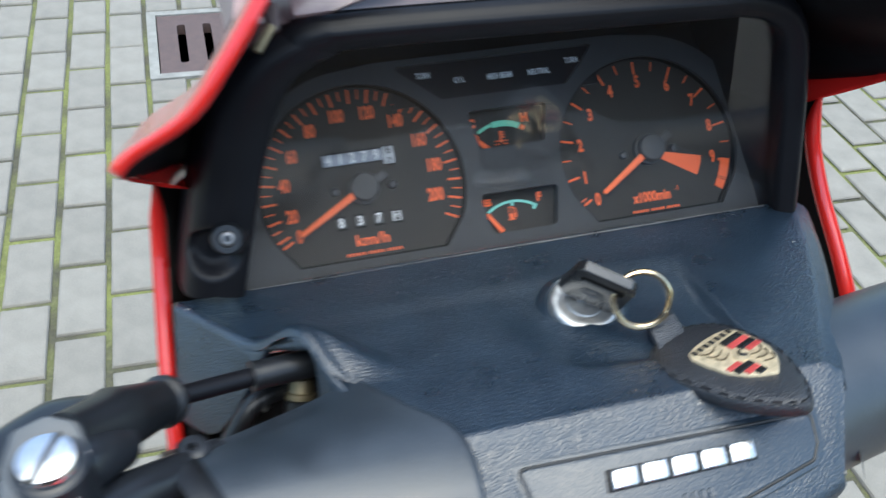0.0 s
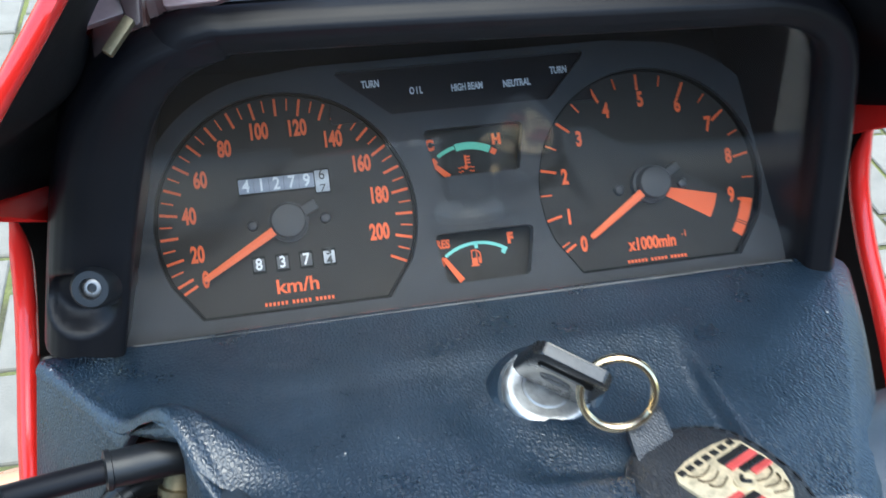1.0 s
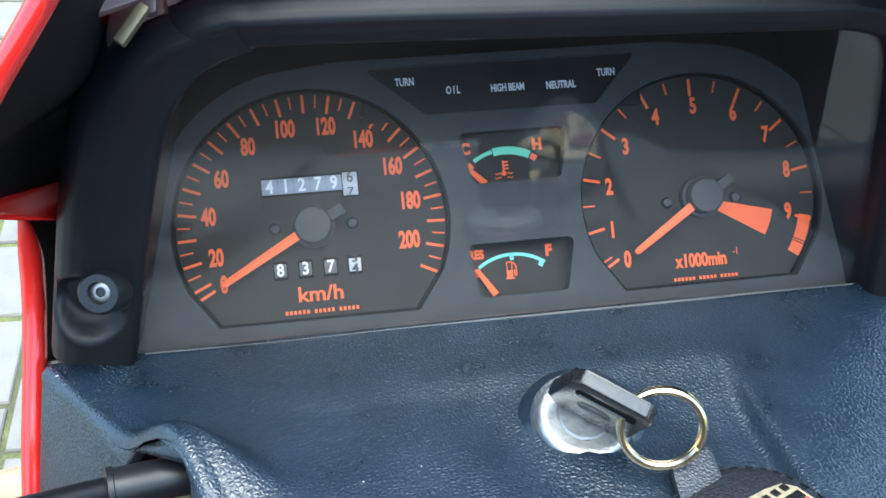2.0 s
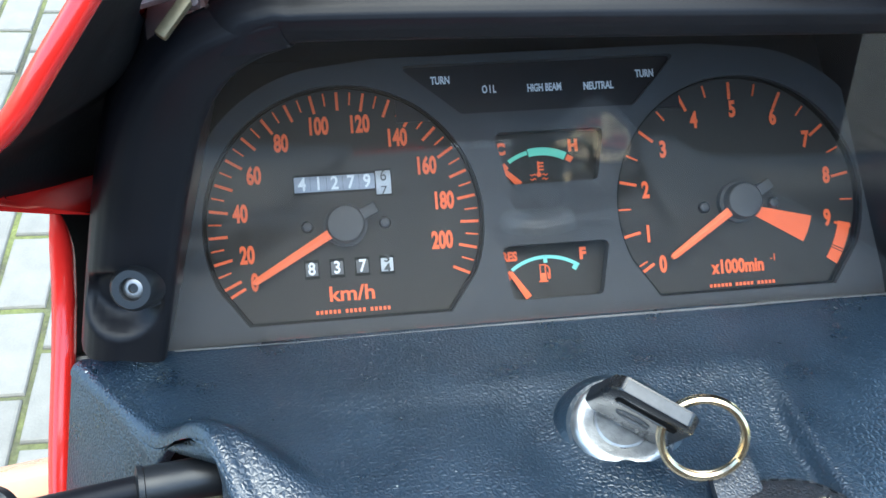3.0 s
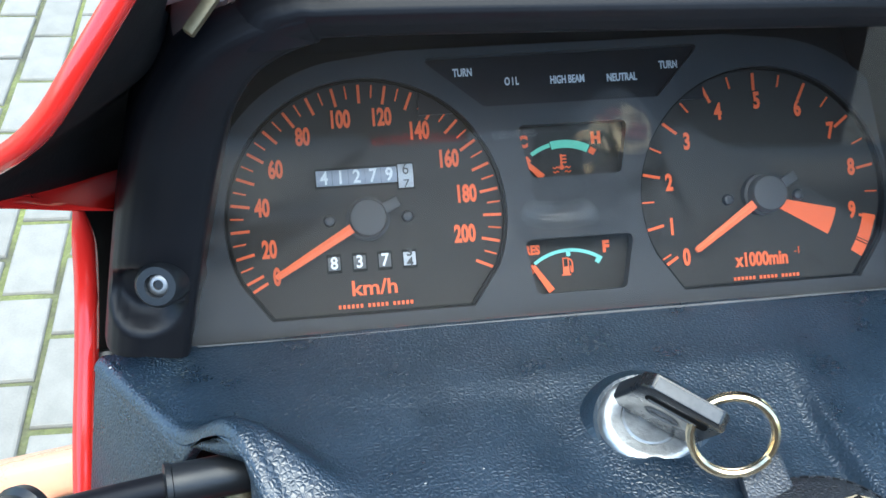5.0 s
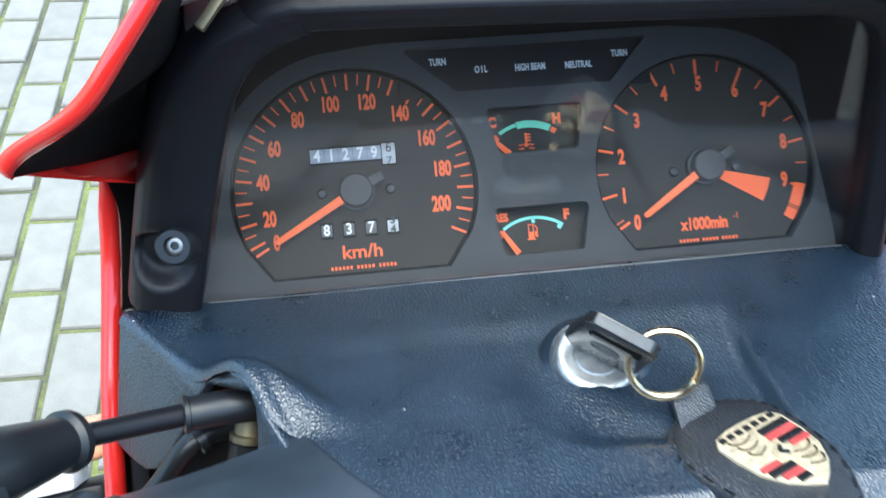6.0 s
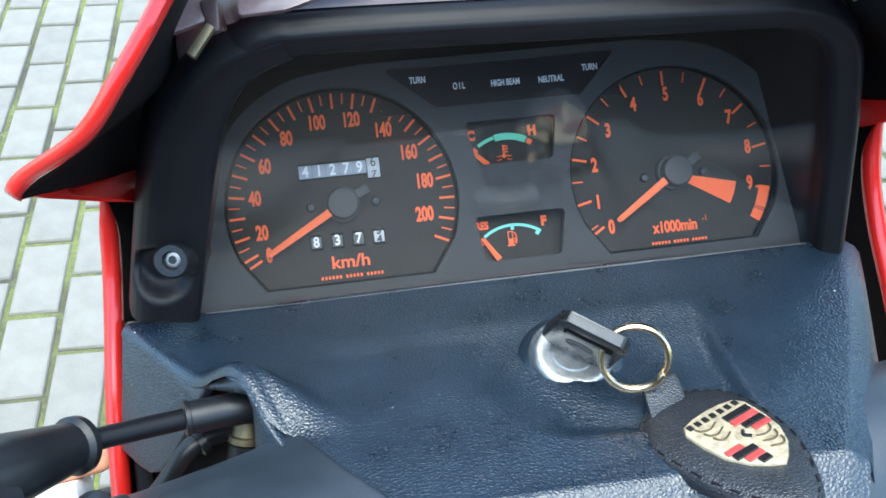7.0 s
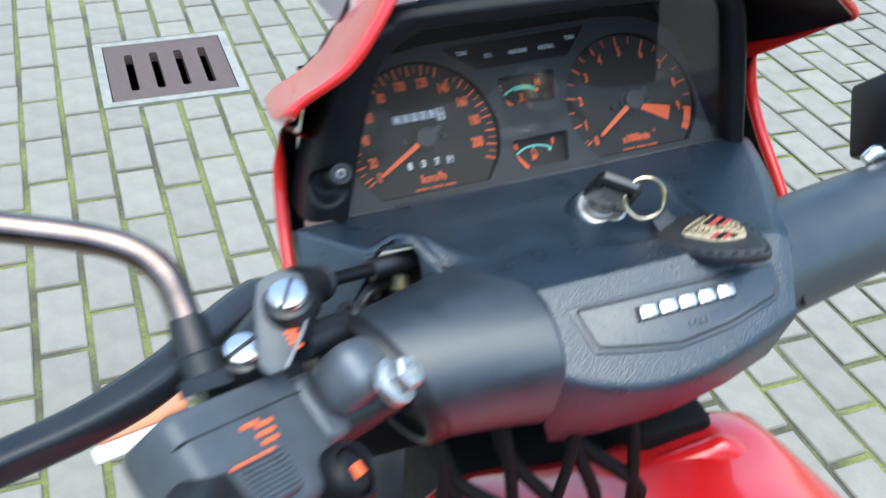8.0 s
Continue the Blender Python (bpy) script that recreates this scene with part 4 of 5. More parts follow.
# ---- ignition lock ----
LOCK = Vector((0.0678, -0.0520, -0.0625))
AX = Vector((-0.03, -0.82, 0.57)).normalized()
b = bmesh.new()
turned(b, LOCK - AX * 0.012, LOCK + AX, [(0, 0.0200), (0.008, 0.0180), (0.0105, 0.0160), (0.0118, 0.0145), (0.0112, 0.0132)], 40)
lock = part("ignition_lock", b, GRAINED_FINE, bike, "ignition lock with zinc ring in black collar")
b = bmesh.new()
turned(b, LOCK - AX * 0.002, LOCK + AX, [(0, 0.0132), (0.0030, 0.0132), (0.0042, 0.0126), (0.0047, 0.0116), (0.0046, 0.0100), (0.0046, 0.0077), (0.0038, 0.0074)], 48)
part("lock_ring", b, ZINC, lock, "brushed zinc ring")
b = bmesh.new()
turned(b, LOCK - AX * 0.002, LOCK + AX, [(0, 0.0072), (0.0042, 0.0072), (0.0046, 0.0068)], 32)
part("lock_barrel", b, ZINC, lock)


def on_lock(u, v, d):
    """A place over the lock's face: u right, v up its face, d out along its axis."""
    x = Vector((1, 0, 0))
    y = AX.cross(x) * -1
    if y.z < 0:
        y = -y
    return LOCK + x * u + y * v + AX * d


wx, wy = on_lock(1, 0, 0) - LOCK, on_lock(0, 1, 0) - LOCK
TXT = Matrix((wx, -AX, wy)).transposed().to_4x4()
for ch, a in zip("IGNITION", range(-28, 29, 8)):
    r = 0.0178
    c = on_lock(r * math.sin(radians(a + 6)), -r * math.cos(radians(a + 6)), 0.0006)
    part("letter", words(ch, 0.0038, Matrix.Translation(c) @ TXT @ Matrix.Rotation(radians(-(a + 6)), 4, "Y"), 0.9, 0.0016), GRAINED_FINE, lock, "moulded letter", 0)

# ---- key with ring and fob ----
key = empty_thing("ignition_key", DASH @ Matrix.Translation(on_lock(0.001, 0, 0.005)), "black plastic ignition key on a gold ring with leather fob", "key")
KO = on_lock(0.001, 0, 0.005)
key["base"] = [KO.x, KO.y, KO.z]
KO = on_lock(0.001, 0, 0.001)
KA = Vector((0.0, -0.950, 0.310)).normalized()   # the key hangs a little in its worn lock
kd = Vector((0.81, -0.08, -0.58))
kd = (kd - KA * kd.dot(KA)).normalized()
kn = KA.cross(kd)
KEYM = Matrix.Translation(KO) @ Matrix((kd, kn, KA)).transposed().to_4x4()
b = bmesh.new()
plate(b, round_poly([(-0.0105, 0.0030), (0.0085, 0.0030), (0.0112, 0.0060), (0.0118, 0.0250), (0.0096, 0.0282), (-0.0086, 0.0282), (-0.0108, 0.0256), (-0.0132, 0.0075)], 0.0022), 0.0042, KEYM @ pose(0, -0.0021, 0), bevel=0.0010)
head = part("key_head", b, KEYPLASTIC, key, "worn black plastic key head", 60)
b = bmesh.new()
for s in (-1, 1):
    plate(b, round_poly([(-0.0080, 0.0198), (0.0085, 0.0198), (0.0085, 0.0238), (-0.0080, 0.0238)], 0.0018), 0.0006, KEYM @ pose(0, s * 0.0021 - 0.0003, 0), bevel=0.0002)
part("key_slot", b, DEAD_BLACK, head, "dark moulded slot")
b = bmesh.new()
for s in (-1, 1):
    box(b, (-0.0070, -0.0004, 0.0205), (0.0060, 0.0004, 0.0218), KEYM @ pose(0, s * 0.0022, 0), 0.0003)
part("slot_floor", b, WORN, head, "scuffed grey slot floor")
b = bmesh.new()
for s in (-1, 1):
    for k in (1.0, 0.62):
        tube(b, [KEYM @ Vector((-0.0010 + 0.0045 * k * math.cos(t), s * 0.0022, 0.0138 + 0.0025 * k * math.sin(t))) for t in (2 * math.pi * i / 24 for i in range(25))], 0.00025, 6, 1)
part("key_mark", b, WORN, head, "worn oval mark")
b = bmesh.new()
box(b, (-0.0080, -0.0016, 0.0280), (0.0090, 0.0016, 0.0284), KEYM, 0.0002)
part("worn_top", b, WORN, head, "scuffed grey top edge")
b = bmesh.new()
box(b, (-0.0040, -0.0010, -0.008), (0.0040, 0.0010, 0.0060), KEYM)
part("key_blade", b, STEEL, key, "steel key blade")
RC = Vector((0.0814, -0.0745, -0.0636))
rn = Vector((-0.226, -0.921, -0.317)).normalized()
ru = Vector((0.80, -0.15, -0.45))
ru = (ru - rn * ru.dot(rn)).normalized()
rv = rn.cross(ru)
b = bmesh.new()
ring_pts = []
for turn in (0, 1):
    for i in range(40):
        a = 2 * math.pi * i / 40
        ring_pts.append(RC + ru * 0.0102 * math.cos(a) + rv * 0.0102 * math.sin(a) + rn * (0.0011 * (turn + i / 40) - 0.0011))
tube(b, ring_pts, 0.00105, 8, 1)
part("key_ring", b, GOLD, key, "gold split ring")
# fob lies on the cowl: a pointed leather leaf
fn = Vector((-0.108, -0.478, 0.872)).normalized()
fx = Vector((0.378, -0.831, -0.409))
fx = (fx - fn * fx.dot(fn)).normalized()
FO = Matrix.Translation((0.1043, -0.0945, -0.0894)) @ Matrix((fx, -fn, fx.cross(-fn))).transposed().to_4x4()
fob_outline = [(-0.0300, -0.0100), (-0.0270, -0.0155), (-0.0222, -0.0200), (-0.0165, -0.0220), (-0.0080, -0.0220), (0.0030, -0.0208), (0.0120, -0.0185), (0.0200, -0.0148), (0.0268, -0.0098), (0.0298, -0.0052),
               (0.0282, -0.0010), (0.0230, 0.0042), (0.0140, 0.0105), (0.0050, 0.0145), (-0.0050, 0.0162), (-0.0130, 0.0164), (-0.0190, 0.0154), (-0.0235, 0.0130), (-0.0275, 0.0085), (-0.0300, 0.0030)]
curve_fob = [(p.x, p.z) for p in curve_points([(x, 0, z) for x, z in fob_outline + fob_outline[:1]], 3)][:-1]
MIDV = -0.0040


def fob_ring(grow, d):
    """The fob's outline drawn in or out by a share, at a depth below its top."""
    return [FO @ Vector((x * grow, d, MIDV + (z - MIDV) * (1 - (1 - grow) * 1.5))) for x, z in curve_fob]


b = bmesh.new()
add_rings(b, [fob_ring(0.60, -0.0012), fob_ring(0.86, -0.0010), fob_ring(0.93, -0.0004), fob_ring(0.965, 0.0004), fob_ring(0.985, 0.0003), fob_ring(1.0, 0.0010), fob_ring(1.006, 0.0024), fob_ring(1.0, 0.0042), fob_ring(0.97, 0.0050)])
fob = part("leather_fob", b, LEATHER, key, "black leather fob with stitched edge", 60)
b = bmesh.new()
edge = fob_ring(0.950, -0.0004)
for p, q in zip(edge[::2], edge[1::2]):
    box(b, (0, -0.00022, -0.00016), ((q - p).length, 0.00022, 0.00016), Matrix.Translation(p) @ axes(p, q, fn) @ Matrix.Rotation(radians(-90), 4, "Y"))
part("stitching", b, RUBBER, fob, "black stitches")
b = bmesh.new()
fold = [(-0.0240, -0.0006), (-0.0275, -0.0016), (-0.0310, -0.0032), (-0.0335, -0.0042), (-0.0355, -0.0038), (-0.0358, -0.0022), (-0.0342, -0.0006), (-0.0315, 0.0008), (-0.0280, 0.0020), (-0.0240, 0.0024)]
fold = [(p.x, p.y) for p in curve_points([(x, d, 0) for x, d in fold], 4)]
add_rings(b, [[FO @ Vector((x * (1 - 0.004 * k * k), d * (1 - 0.06 * k * k), -0.0026 - 0.50 * (x + 0.0310) + w)) for x, d in fold] for k, w in ((2, -0.0068), (1, -0.0064), (0, -0.0056), (0, 0.0), (0, 0.0056), (1, 0.0064), (2, 0.0068))])
part("fob_loop", b, WORNLEATHER, fob, "worn grey leather loop")
# crest as plain shapes: shield, four fields and a middle boss
def shield(w, h):
    half = [(-h * 0.555, 0.0), (-h * 0.545, w * 0.22), (-h * 0.505, w * 0.42), (-h * 0.40, w * 0.50), (-h * 0.15, w * 0.50), (h * 0.10, w * 0.45), (h * 0.30, w * 0.31), (h * 0.42, w * 0.15), (h * 0.50, 0.0)]
    return half + [(x, -z) for x, z in half[-2:0:-1]]


CR = FO @ at(0.0004, -0.0022, 0.0) @ Matrix(((1.05, 0, 0, 0), (0, 1, 0, 0), (0, 0, 1.24, 0), (0, 0, 0, 1)))
b = bmesh.new()
plate(b, shield(0.0190, 0.0275), 0.0012, CR, bevel=0.0004)
crest = part("crest", b, CREST, fob, "pale gold shield with red and black bars")
for x0, x1, z0, z1, mt in ((-0.0098, -0.0072, 0.0008, 0.0085, ENAMEL_BLACK), (-0.0070, -0.0046, 0.0008, 0.0085, ENAMEL_RED), (-0.0044, -0.0022, 0.0022, 0.0085, ENAMEL_BLACK), (-0.0020, 0.0000, 0.0034, 0.0085, ENAMEL_RED),
                           (0.0010, 0.0030, -0.0080, -0.0030, ENAMEL_RED), (0.0032, 0.0056, -0.0074, -0.0008, ENAMEL_BLACK), (0.0058, 0.0080, -0.0058, -0.0008, ENAMEL_RED), (0.0082, 0.0104, -0.0038, -0.0008, ENAMEL_BLACK)):
    b = bmesh.new()
    box(b, (x0, -0.0006, z0), (x1, 0.0002, z1), CR, 0.0002, 1)
    part("crest_bar", b, mt, fob, smooth=0)
for i in range(7):
    b = bmesh.new()
    z = -0.0072 + i * 0.0024
    box(b, (-0.0132, -0.0004, z - 0.0007), (-0.0112, 0.0002, z + 0.0007), CR, 0.0001, 1)
    part("crest_bar", b, ENAMEL_BLACK, fob, smooth=0)
for s, x in ((-1, -0.0095), (1, 0.0015)):
    for k in range(3):
        b = bmesh.new()
        xx = x + k * 0.0028
        tube(b, [CR @ Vector((xx + q, -0.0003, s * z)) for q, z in ((0.0, 0.0015), (0.0012, 0.0040), (0.0004, 0.0062 - 0.0004 * k), (-0.0012, 0.0070 - 0.0006 * k))], 0.00030, 6, 4)
        part("crest_line", b, CRESTLINE, fob)
b = bmesh.new()
cyl(b, CR @ Vector((0, 0.0002, 0)), CR @ Vector((0, -0.0008, 0)), 0.0030, 0.0027, 20)
part("crest_boss", b, CREST, fob)
b = bmesh.new()
tube(b, [CR @ Vector(p) for p in ((-0.0016, -0.0009, 0.0004), (0.0, -0.0010, -0.0006), (0.0015, -0.0009, 0.0006))], 0.0006, 6, 4)
part("boss_mark", b, ENAMEL_BLACK, fob)

# ---- fairing ----
def fairing(s):
    """One side: s = -1 near side, 1 far side; mirrored about the middle of the bike."""
    mid = 0.0612

    def mx(p):
        return Vector((p[0] if s < 0 else 2 * mid - p[0], p[1], p[2]))
    # the rolled red edge: down beside the dashboard, then the flange towards the rider, then up and over
    strip = [(-0.0905, -0.0035, -0.1000), (-0.0895, -0.0030, -0.0650), (-0.0868, -0.0030, -0.0320), (-0.0840, -0.0090, -0.0080), (-0.0815, -0.0230, 0.0080), (-0.0812, -0.0400, 0.0110),
             (-0.0830, -0.0700, 0.0060), (-0.0852, -0.0960, 0.0012)]
    up = [(-0.0850, -0.1030, 0.0005), (-0.0800, -0.1080, 0.0040), (-0.0620, -0.1220, 0.0100), (-0.0500, -0.1320, 0.0205), (-0.0340, -0.1410, 0.0400), (-0.0160, -0.1500, 0.0680), (0.0060, -0.1560, 0.1080)]
    path = curve_points(strip + up, 6)
    n = len(path)
    share = []
    for k in range(n):
        w = min(1.0, max(0.0, (k - 36) / 12))
        share.append(w * w * (3 - 2 * w))
    # cross-section of the rolled edge, then the painted skin running forward from it
    low = ((0.0034, 0.0030, 0.0), (0.0034, -0.0004, 0.0), (0.0018, -0.0022, 0.0), (-0.0008, -0.0024, 0.0), (-0.0030, -0.0006, 0.0), (-0.0030, 0.0040, 0.0), (0.004, 0.030, 0.0), (0.030, 0.100, 0.0), (0.070, 0.180, 0.0))
    high = ((0.0006, 0.0024, -0.0006), (0.0008, -0.0002, -0.0008), (0.0004, -0.0018, -0.0003), (-0.0008, -0.0021, 0.0010), (-0.0022, -0.0008, 0.0022), (-0.0032, 0.0040, 0.0032), (-0.0048, 0.0140, 0.0050), (-0.0048, 0.0350, 0.0115), (0.0010, 0.0800, 0.0310))
    b = bmesh.new()
    rings = []
    # under the flange the skin turns straight up
    rise = {6: (-0.0004, 0.0010, 0.0), 7: (-0.0006, 0.0020, 0.0001), 8: (-0.0008, 0.0030, 0.0001)}
    for j, (a, c) in enumerate(zip(low, high)):
        row = []
        for k, (p, w) in enumerate(zip(path, share)):
            off = Vector(a).lerp(Vector(c), w)
            if j in rise:
                off = off.lerp(Vector(rise[j]), step01(14, 20, k) * (1 - step01(34, 46, k)))
            else:
                # the roll thins out along the flange
                off = off * (1 - 0.85 * step01(19, 26, k) * (1 - step01(41, 47, k)))
            row.append(mx(p + off))
        rings.append(row)
    add_rings(b, rings, close=False, caps=(False, False))
    f = part("fairing_side", b, RED, bike, "glossy red fairing side", 60)
    # black inner lining from the edge to the meter housing
    inner = [(-0.0720, 0.0300, -0.1000), (-0.0720, 0.0200, -0.0300), (-0.0680, 0.0100, 0.0100), (-0.0620, 0.0000, 0.0300), (-0.0555, 0.0000, 0.0520), (-0.0450, -0.0450, 0.0500), (-0.0470, -0.0650, 0.0515), (-0.0360, -0.0650, 0.0680)]
    pin = curve_points(inner, 13)
    pin = [pin[round(i * (len(pin) - 1) / (n - 1))] for i in range(n)]
    start = []
    for k, (p, w) in enumerate(zip(path, share)):
        flange = step01(19, 26, k) * (1 - step01(41, 47, k))
        start.append(p + Vector((0.0018, 0.0006, 0)).lerp(Vector((-0.0002, 0.0004, 0.0002)), w).lerp(Vector((-0.0008, -0.0008, -0.0006)), flange))
    rows = [[mx(p) for p in start]]
    for t in (0.08, 0.3, 0.65, 1.0):
        rows.append([mx(p.lerp(q, t) + Vector((0, 0.010 * math.sin(math.pi * t), 0))) for p, q in zip(start, pin)])
    b = bmesh.new()
    add_rings(b, rows, close=False, caps=(False, False))
    part("inner_lining", b, INNER, bike, "matt black fairing lining", 60)
    return f


fairing(-1)
fairing(1)
# filler between cowl wall and the red edge
b = bmesh.new()
box(b, (-0.0855, 0.000, -0.105), (-0.0790, 0.010, -0.034), bevel=0.001)
part("seal_strip", b, RUBBER, bike, "black edge seal")
# foot of the smoked screen, with its clip, on both sides
SCREEN_FEET = (("screen_foot", [(-0.0453, 0.0448), (-0.0338, 0.0478), (-0.0315, 0.0640), (-0.0420, 0.0640)], -0.0850, SCREEN, "smoked maroon screen foot"),
               ("screen_bracket", [(-0.0352, 0.0535), (-0.0298, 0.0535), (-0.0302, 0.0440), (-0.0332, 0.0438)], -0.0870, SCREEN_DARK, "dark maroon screen bracket"),
               ("screen_foot", [(-0.0250, 0.0492), (-0.0120, 0.0496), (0.0000, 0.0530), (0.0150, 0.0560), (0.0150, 0.0640), (-0.0250, 0.0640)], -0.0830, SCREEN, "smoked maroon screen foot"))
for s in (-1, 1):
    def xs(x):
        return x if s < 0 else 0.1224 - x
    for name, outline, y, material, label in SCREEN_FEET:
        b = bmesh.new()
        plate(b, round_poly([(xs(x), z) for x, z in (outline if s < 0 else outline[::-1])], 0.0012), 0.003, Matrix.Translation((0, y, 0)), bevel=0.0005)
        part(name, b, material, bike, label)
    b = bmesh.new()
    box(b, (-0.0014, -0.0015, -0.0055), (0.0014, 0.0015, 0.0050), Matrix.Translation((xs(-0.0355), -0.0880, 0.0414)) @ Matrix.Rotation(radians(-38 * s), 4, "Y"), 0.0005)
    part("screen_clip", b, BRASS, bike, "dull brass screen clip")
# dark liner behind the cable tunnel
b = bmesh.new()
box(b, (-0.012, 0.014, -0.128), (0.086, 0.018, -0.072), WALL, 0.002)
box(b, (0.018, 0.0142, -0.080), (0.062, 0.0178, -0.0605), WALL, 0.001)
box(b, (-0.004, -0.070, -0.126), (0.002, -0.004, -0.080), bevel=0.002)
part("tunnel_liner", b, INNER, bike, "black liner inside the cable tunnel")

# ---- left controls ----
BAR = Matrix.Translation((0.0068, 0.0312, 0.0047)) @ Matrix.Scale(1.0743, 4)
CARRY[0] = BAR
SKY_UP = Vector((0.0, -0.704, 0.710))
b = bmesh.new()
tube(b, [(0.00, -0.095, -0.120), (-0.060, -0.108, -0.116), (-0.090, -0.116, -0.121), (-0.125, -0.143, -0.128), (-0.150, -0.178, -0.136)], 0.0110, 20, 6)
part("handlebar", b, CAST, bike, "black tubular handlebar")
# switch housing: its face lies along the bar and looks up at the rider
SW0 = Vector((-0.1565, -0.1850, -0.1015))
SW1 = Vector((0.0406, 0.0400, 0.0042)).normalized()
SW2 = Vector((0.0080, -0.0100, -0.0300))
SW2 = (SW2 - SW1 * SW2.dot(SW1)).normalized()
SWN = SW1.cross(SW2)
SWN = SWN if SWN.y > 0 else -SWN
SWM = Matrix.Translation(SW0) @ Matrix((SW1, SWN, -SW2)).transposed().to_4x4()
# SWM maps (along the bar, depth into the housing, up the face)
b = bmesh.new()
box(b, (0.0, 0.0, -0.047), (0.0630, 0.030, 0.0), SWM, 0.0050, 4)
switch = part("switch_housing", b, SWITCH, bike, "grey-black handlebar switch housing")
b = bmesh.new()
box(b, (0.0634, 0.0015, -0.033), (0.0790, 0.026, -0.004), SWM, 0.0040, 3)
part("housing_half", b, GREYPAINT, switch, "lighter grey housing half")
b = bmesh.new()
box(b, (0.0, -0.0002, -0.0115), (0.0620, 0.004, -0.0108), SWM, 0.0002, 1)
part("joint", b, DRUM_BLACK, switch)
b = bmesh.new()
box(b, (0.0085, -0.0045, -0.0420), (0.0320, 0.002, -0.0255), SWM, 0.0018, 2)
part("dip_switch", b, SWITCH, switch, "ribbed grey-black switch rocker")
for k in range(9):
    b = bmesh.new()
    box(b, (0.0095, -0.0054, -0.0410 + k * 0.0017), (0.0310, -0.0044, -0.0401 + k * 0.0017), SWM, 0.0002, 1)
    part("rib", b, SWITCH, switch, smooth=0)
b = bmesh.new()
box(b, (0.0070, -0.0058, -0.0268), (0.0280, -0.0046, -0.0258), SWM, 0.0002, 1)
part("mark", b, ORANGE, switch, smooth=0)
for u, v, w in ((0.0255, -0.0155, 0.0085), (0.0320, -0.0170, 0.0080), (0.0300, -0.0200, 0.0090), (0.0305, -0.0230, 0.0080)):
    b = bmesh.new()
    box(b, (u, -0.0004, v), (u + w, 0.0004, v + 0.0016), SWM, 0.0001, 1)
    part("mark", b, ORANGE, switch, smooth=0)
b = bmesh.new()
turned(b, SWM @ Vector((0.0560, 0.006, -0.0450)), SWM @ Vector((0.0560, -0.012, -0.0470)), [(0, 0.0118), (0.010, 0.0118), (0.0118, 0.0104), (0.0112, 0.0092), (0.0090, 0.0088), (0.0104, 0.0078), (0.0120, 0.0050)], 28)
part("horn_button", b, SATIN, switch, "round black button")
b = bmesh.new()
box(b, (0.0530, -0.0066, -0.0490), (0.0585, -0.0054, -0.0440), SWM, 0.0003, 1)
part("mark", b, ORANGE, switch, smooth=0)
b = bmesh.new()
tube(b, [(-0.1450, -0.1700, -0.1340), (-0.1650, -0.2200, -0.1460), (-0.1880, -0.2750, -0.1580)], 0.0150, 24, 8)
grip = part("grip", b, RUBBER, bike, "black rubber grip")
# clamp block with its bolt
CLM = Matrix.Translation((-0.0875, -0.1420, -0.1060)) @ Matrix((SW1, SWN, -SW2)).transposed().to_4x4()
b = bmesh.new()
box(b, (-0.0120, -0.0105, -0.0115), (0.0120, 0.0150, 0.0120), CLM, 0.0085, 6)
clamp = part("bar_clamp", b, GREYPAINT, bike, "grey painted metal bar clamp")
b = bmesh.new()
turned(b, CLM @ Vector((-0.0005, -0.010, -0.0115)), CLM @ Vector((-0.0005, -0.030, -0.0135)), [(0, 0.0092), (0.0035, 0.0092), (0.0042, 0.0080)], 28)
part("washer", b, ZINC, clamp, "zinc washer")
b = bmesh.new()
turned(b, CLM @ Vector((-0.0005, -0.012, -0.0115)), CLM @ Vector((-0.0005, -0.030, -0.0135)), [(0, 0.0068), (0.0080, 0.0068), (0.0092, 0.0056), (0.0092, 0.0030), (0.0070, 0.0028)], 6)
part("clamp_bolt", b, ZINC, clamp, "zinc clamp bolt")
b = bmesh.new()
tube(b, [(-0.0720, -0.1020, -0.0870), (-0.0830, -0.1110, -0.0890), (-0.0950, -0.1240, -0.0900), (-0.1050, -0.1360, -0.0920)], [0.0060, 0.0070, 0.0070, 0.0060], 18, 6)
part("banjo_pipe", b, CAST, bike, "black pipe beside the bar clamp")
b = bmesh.new()
turned(b, (-0.0790, -0.1060, -0.0860), Vector((-0.0790, -0.1060, -0.0860)) + SKY_UP, [(0, 0.0048), (0.0060, 0.0048), (0.0066, 0.0040), (0.0066, 0.0016), (0.0040, 0.0014)], 16)
part("pipe_screw", b, CAST, bike, "small black screw")
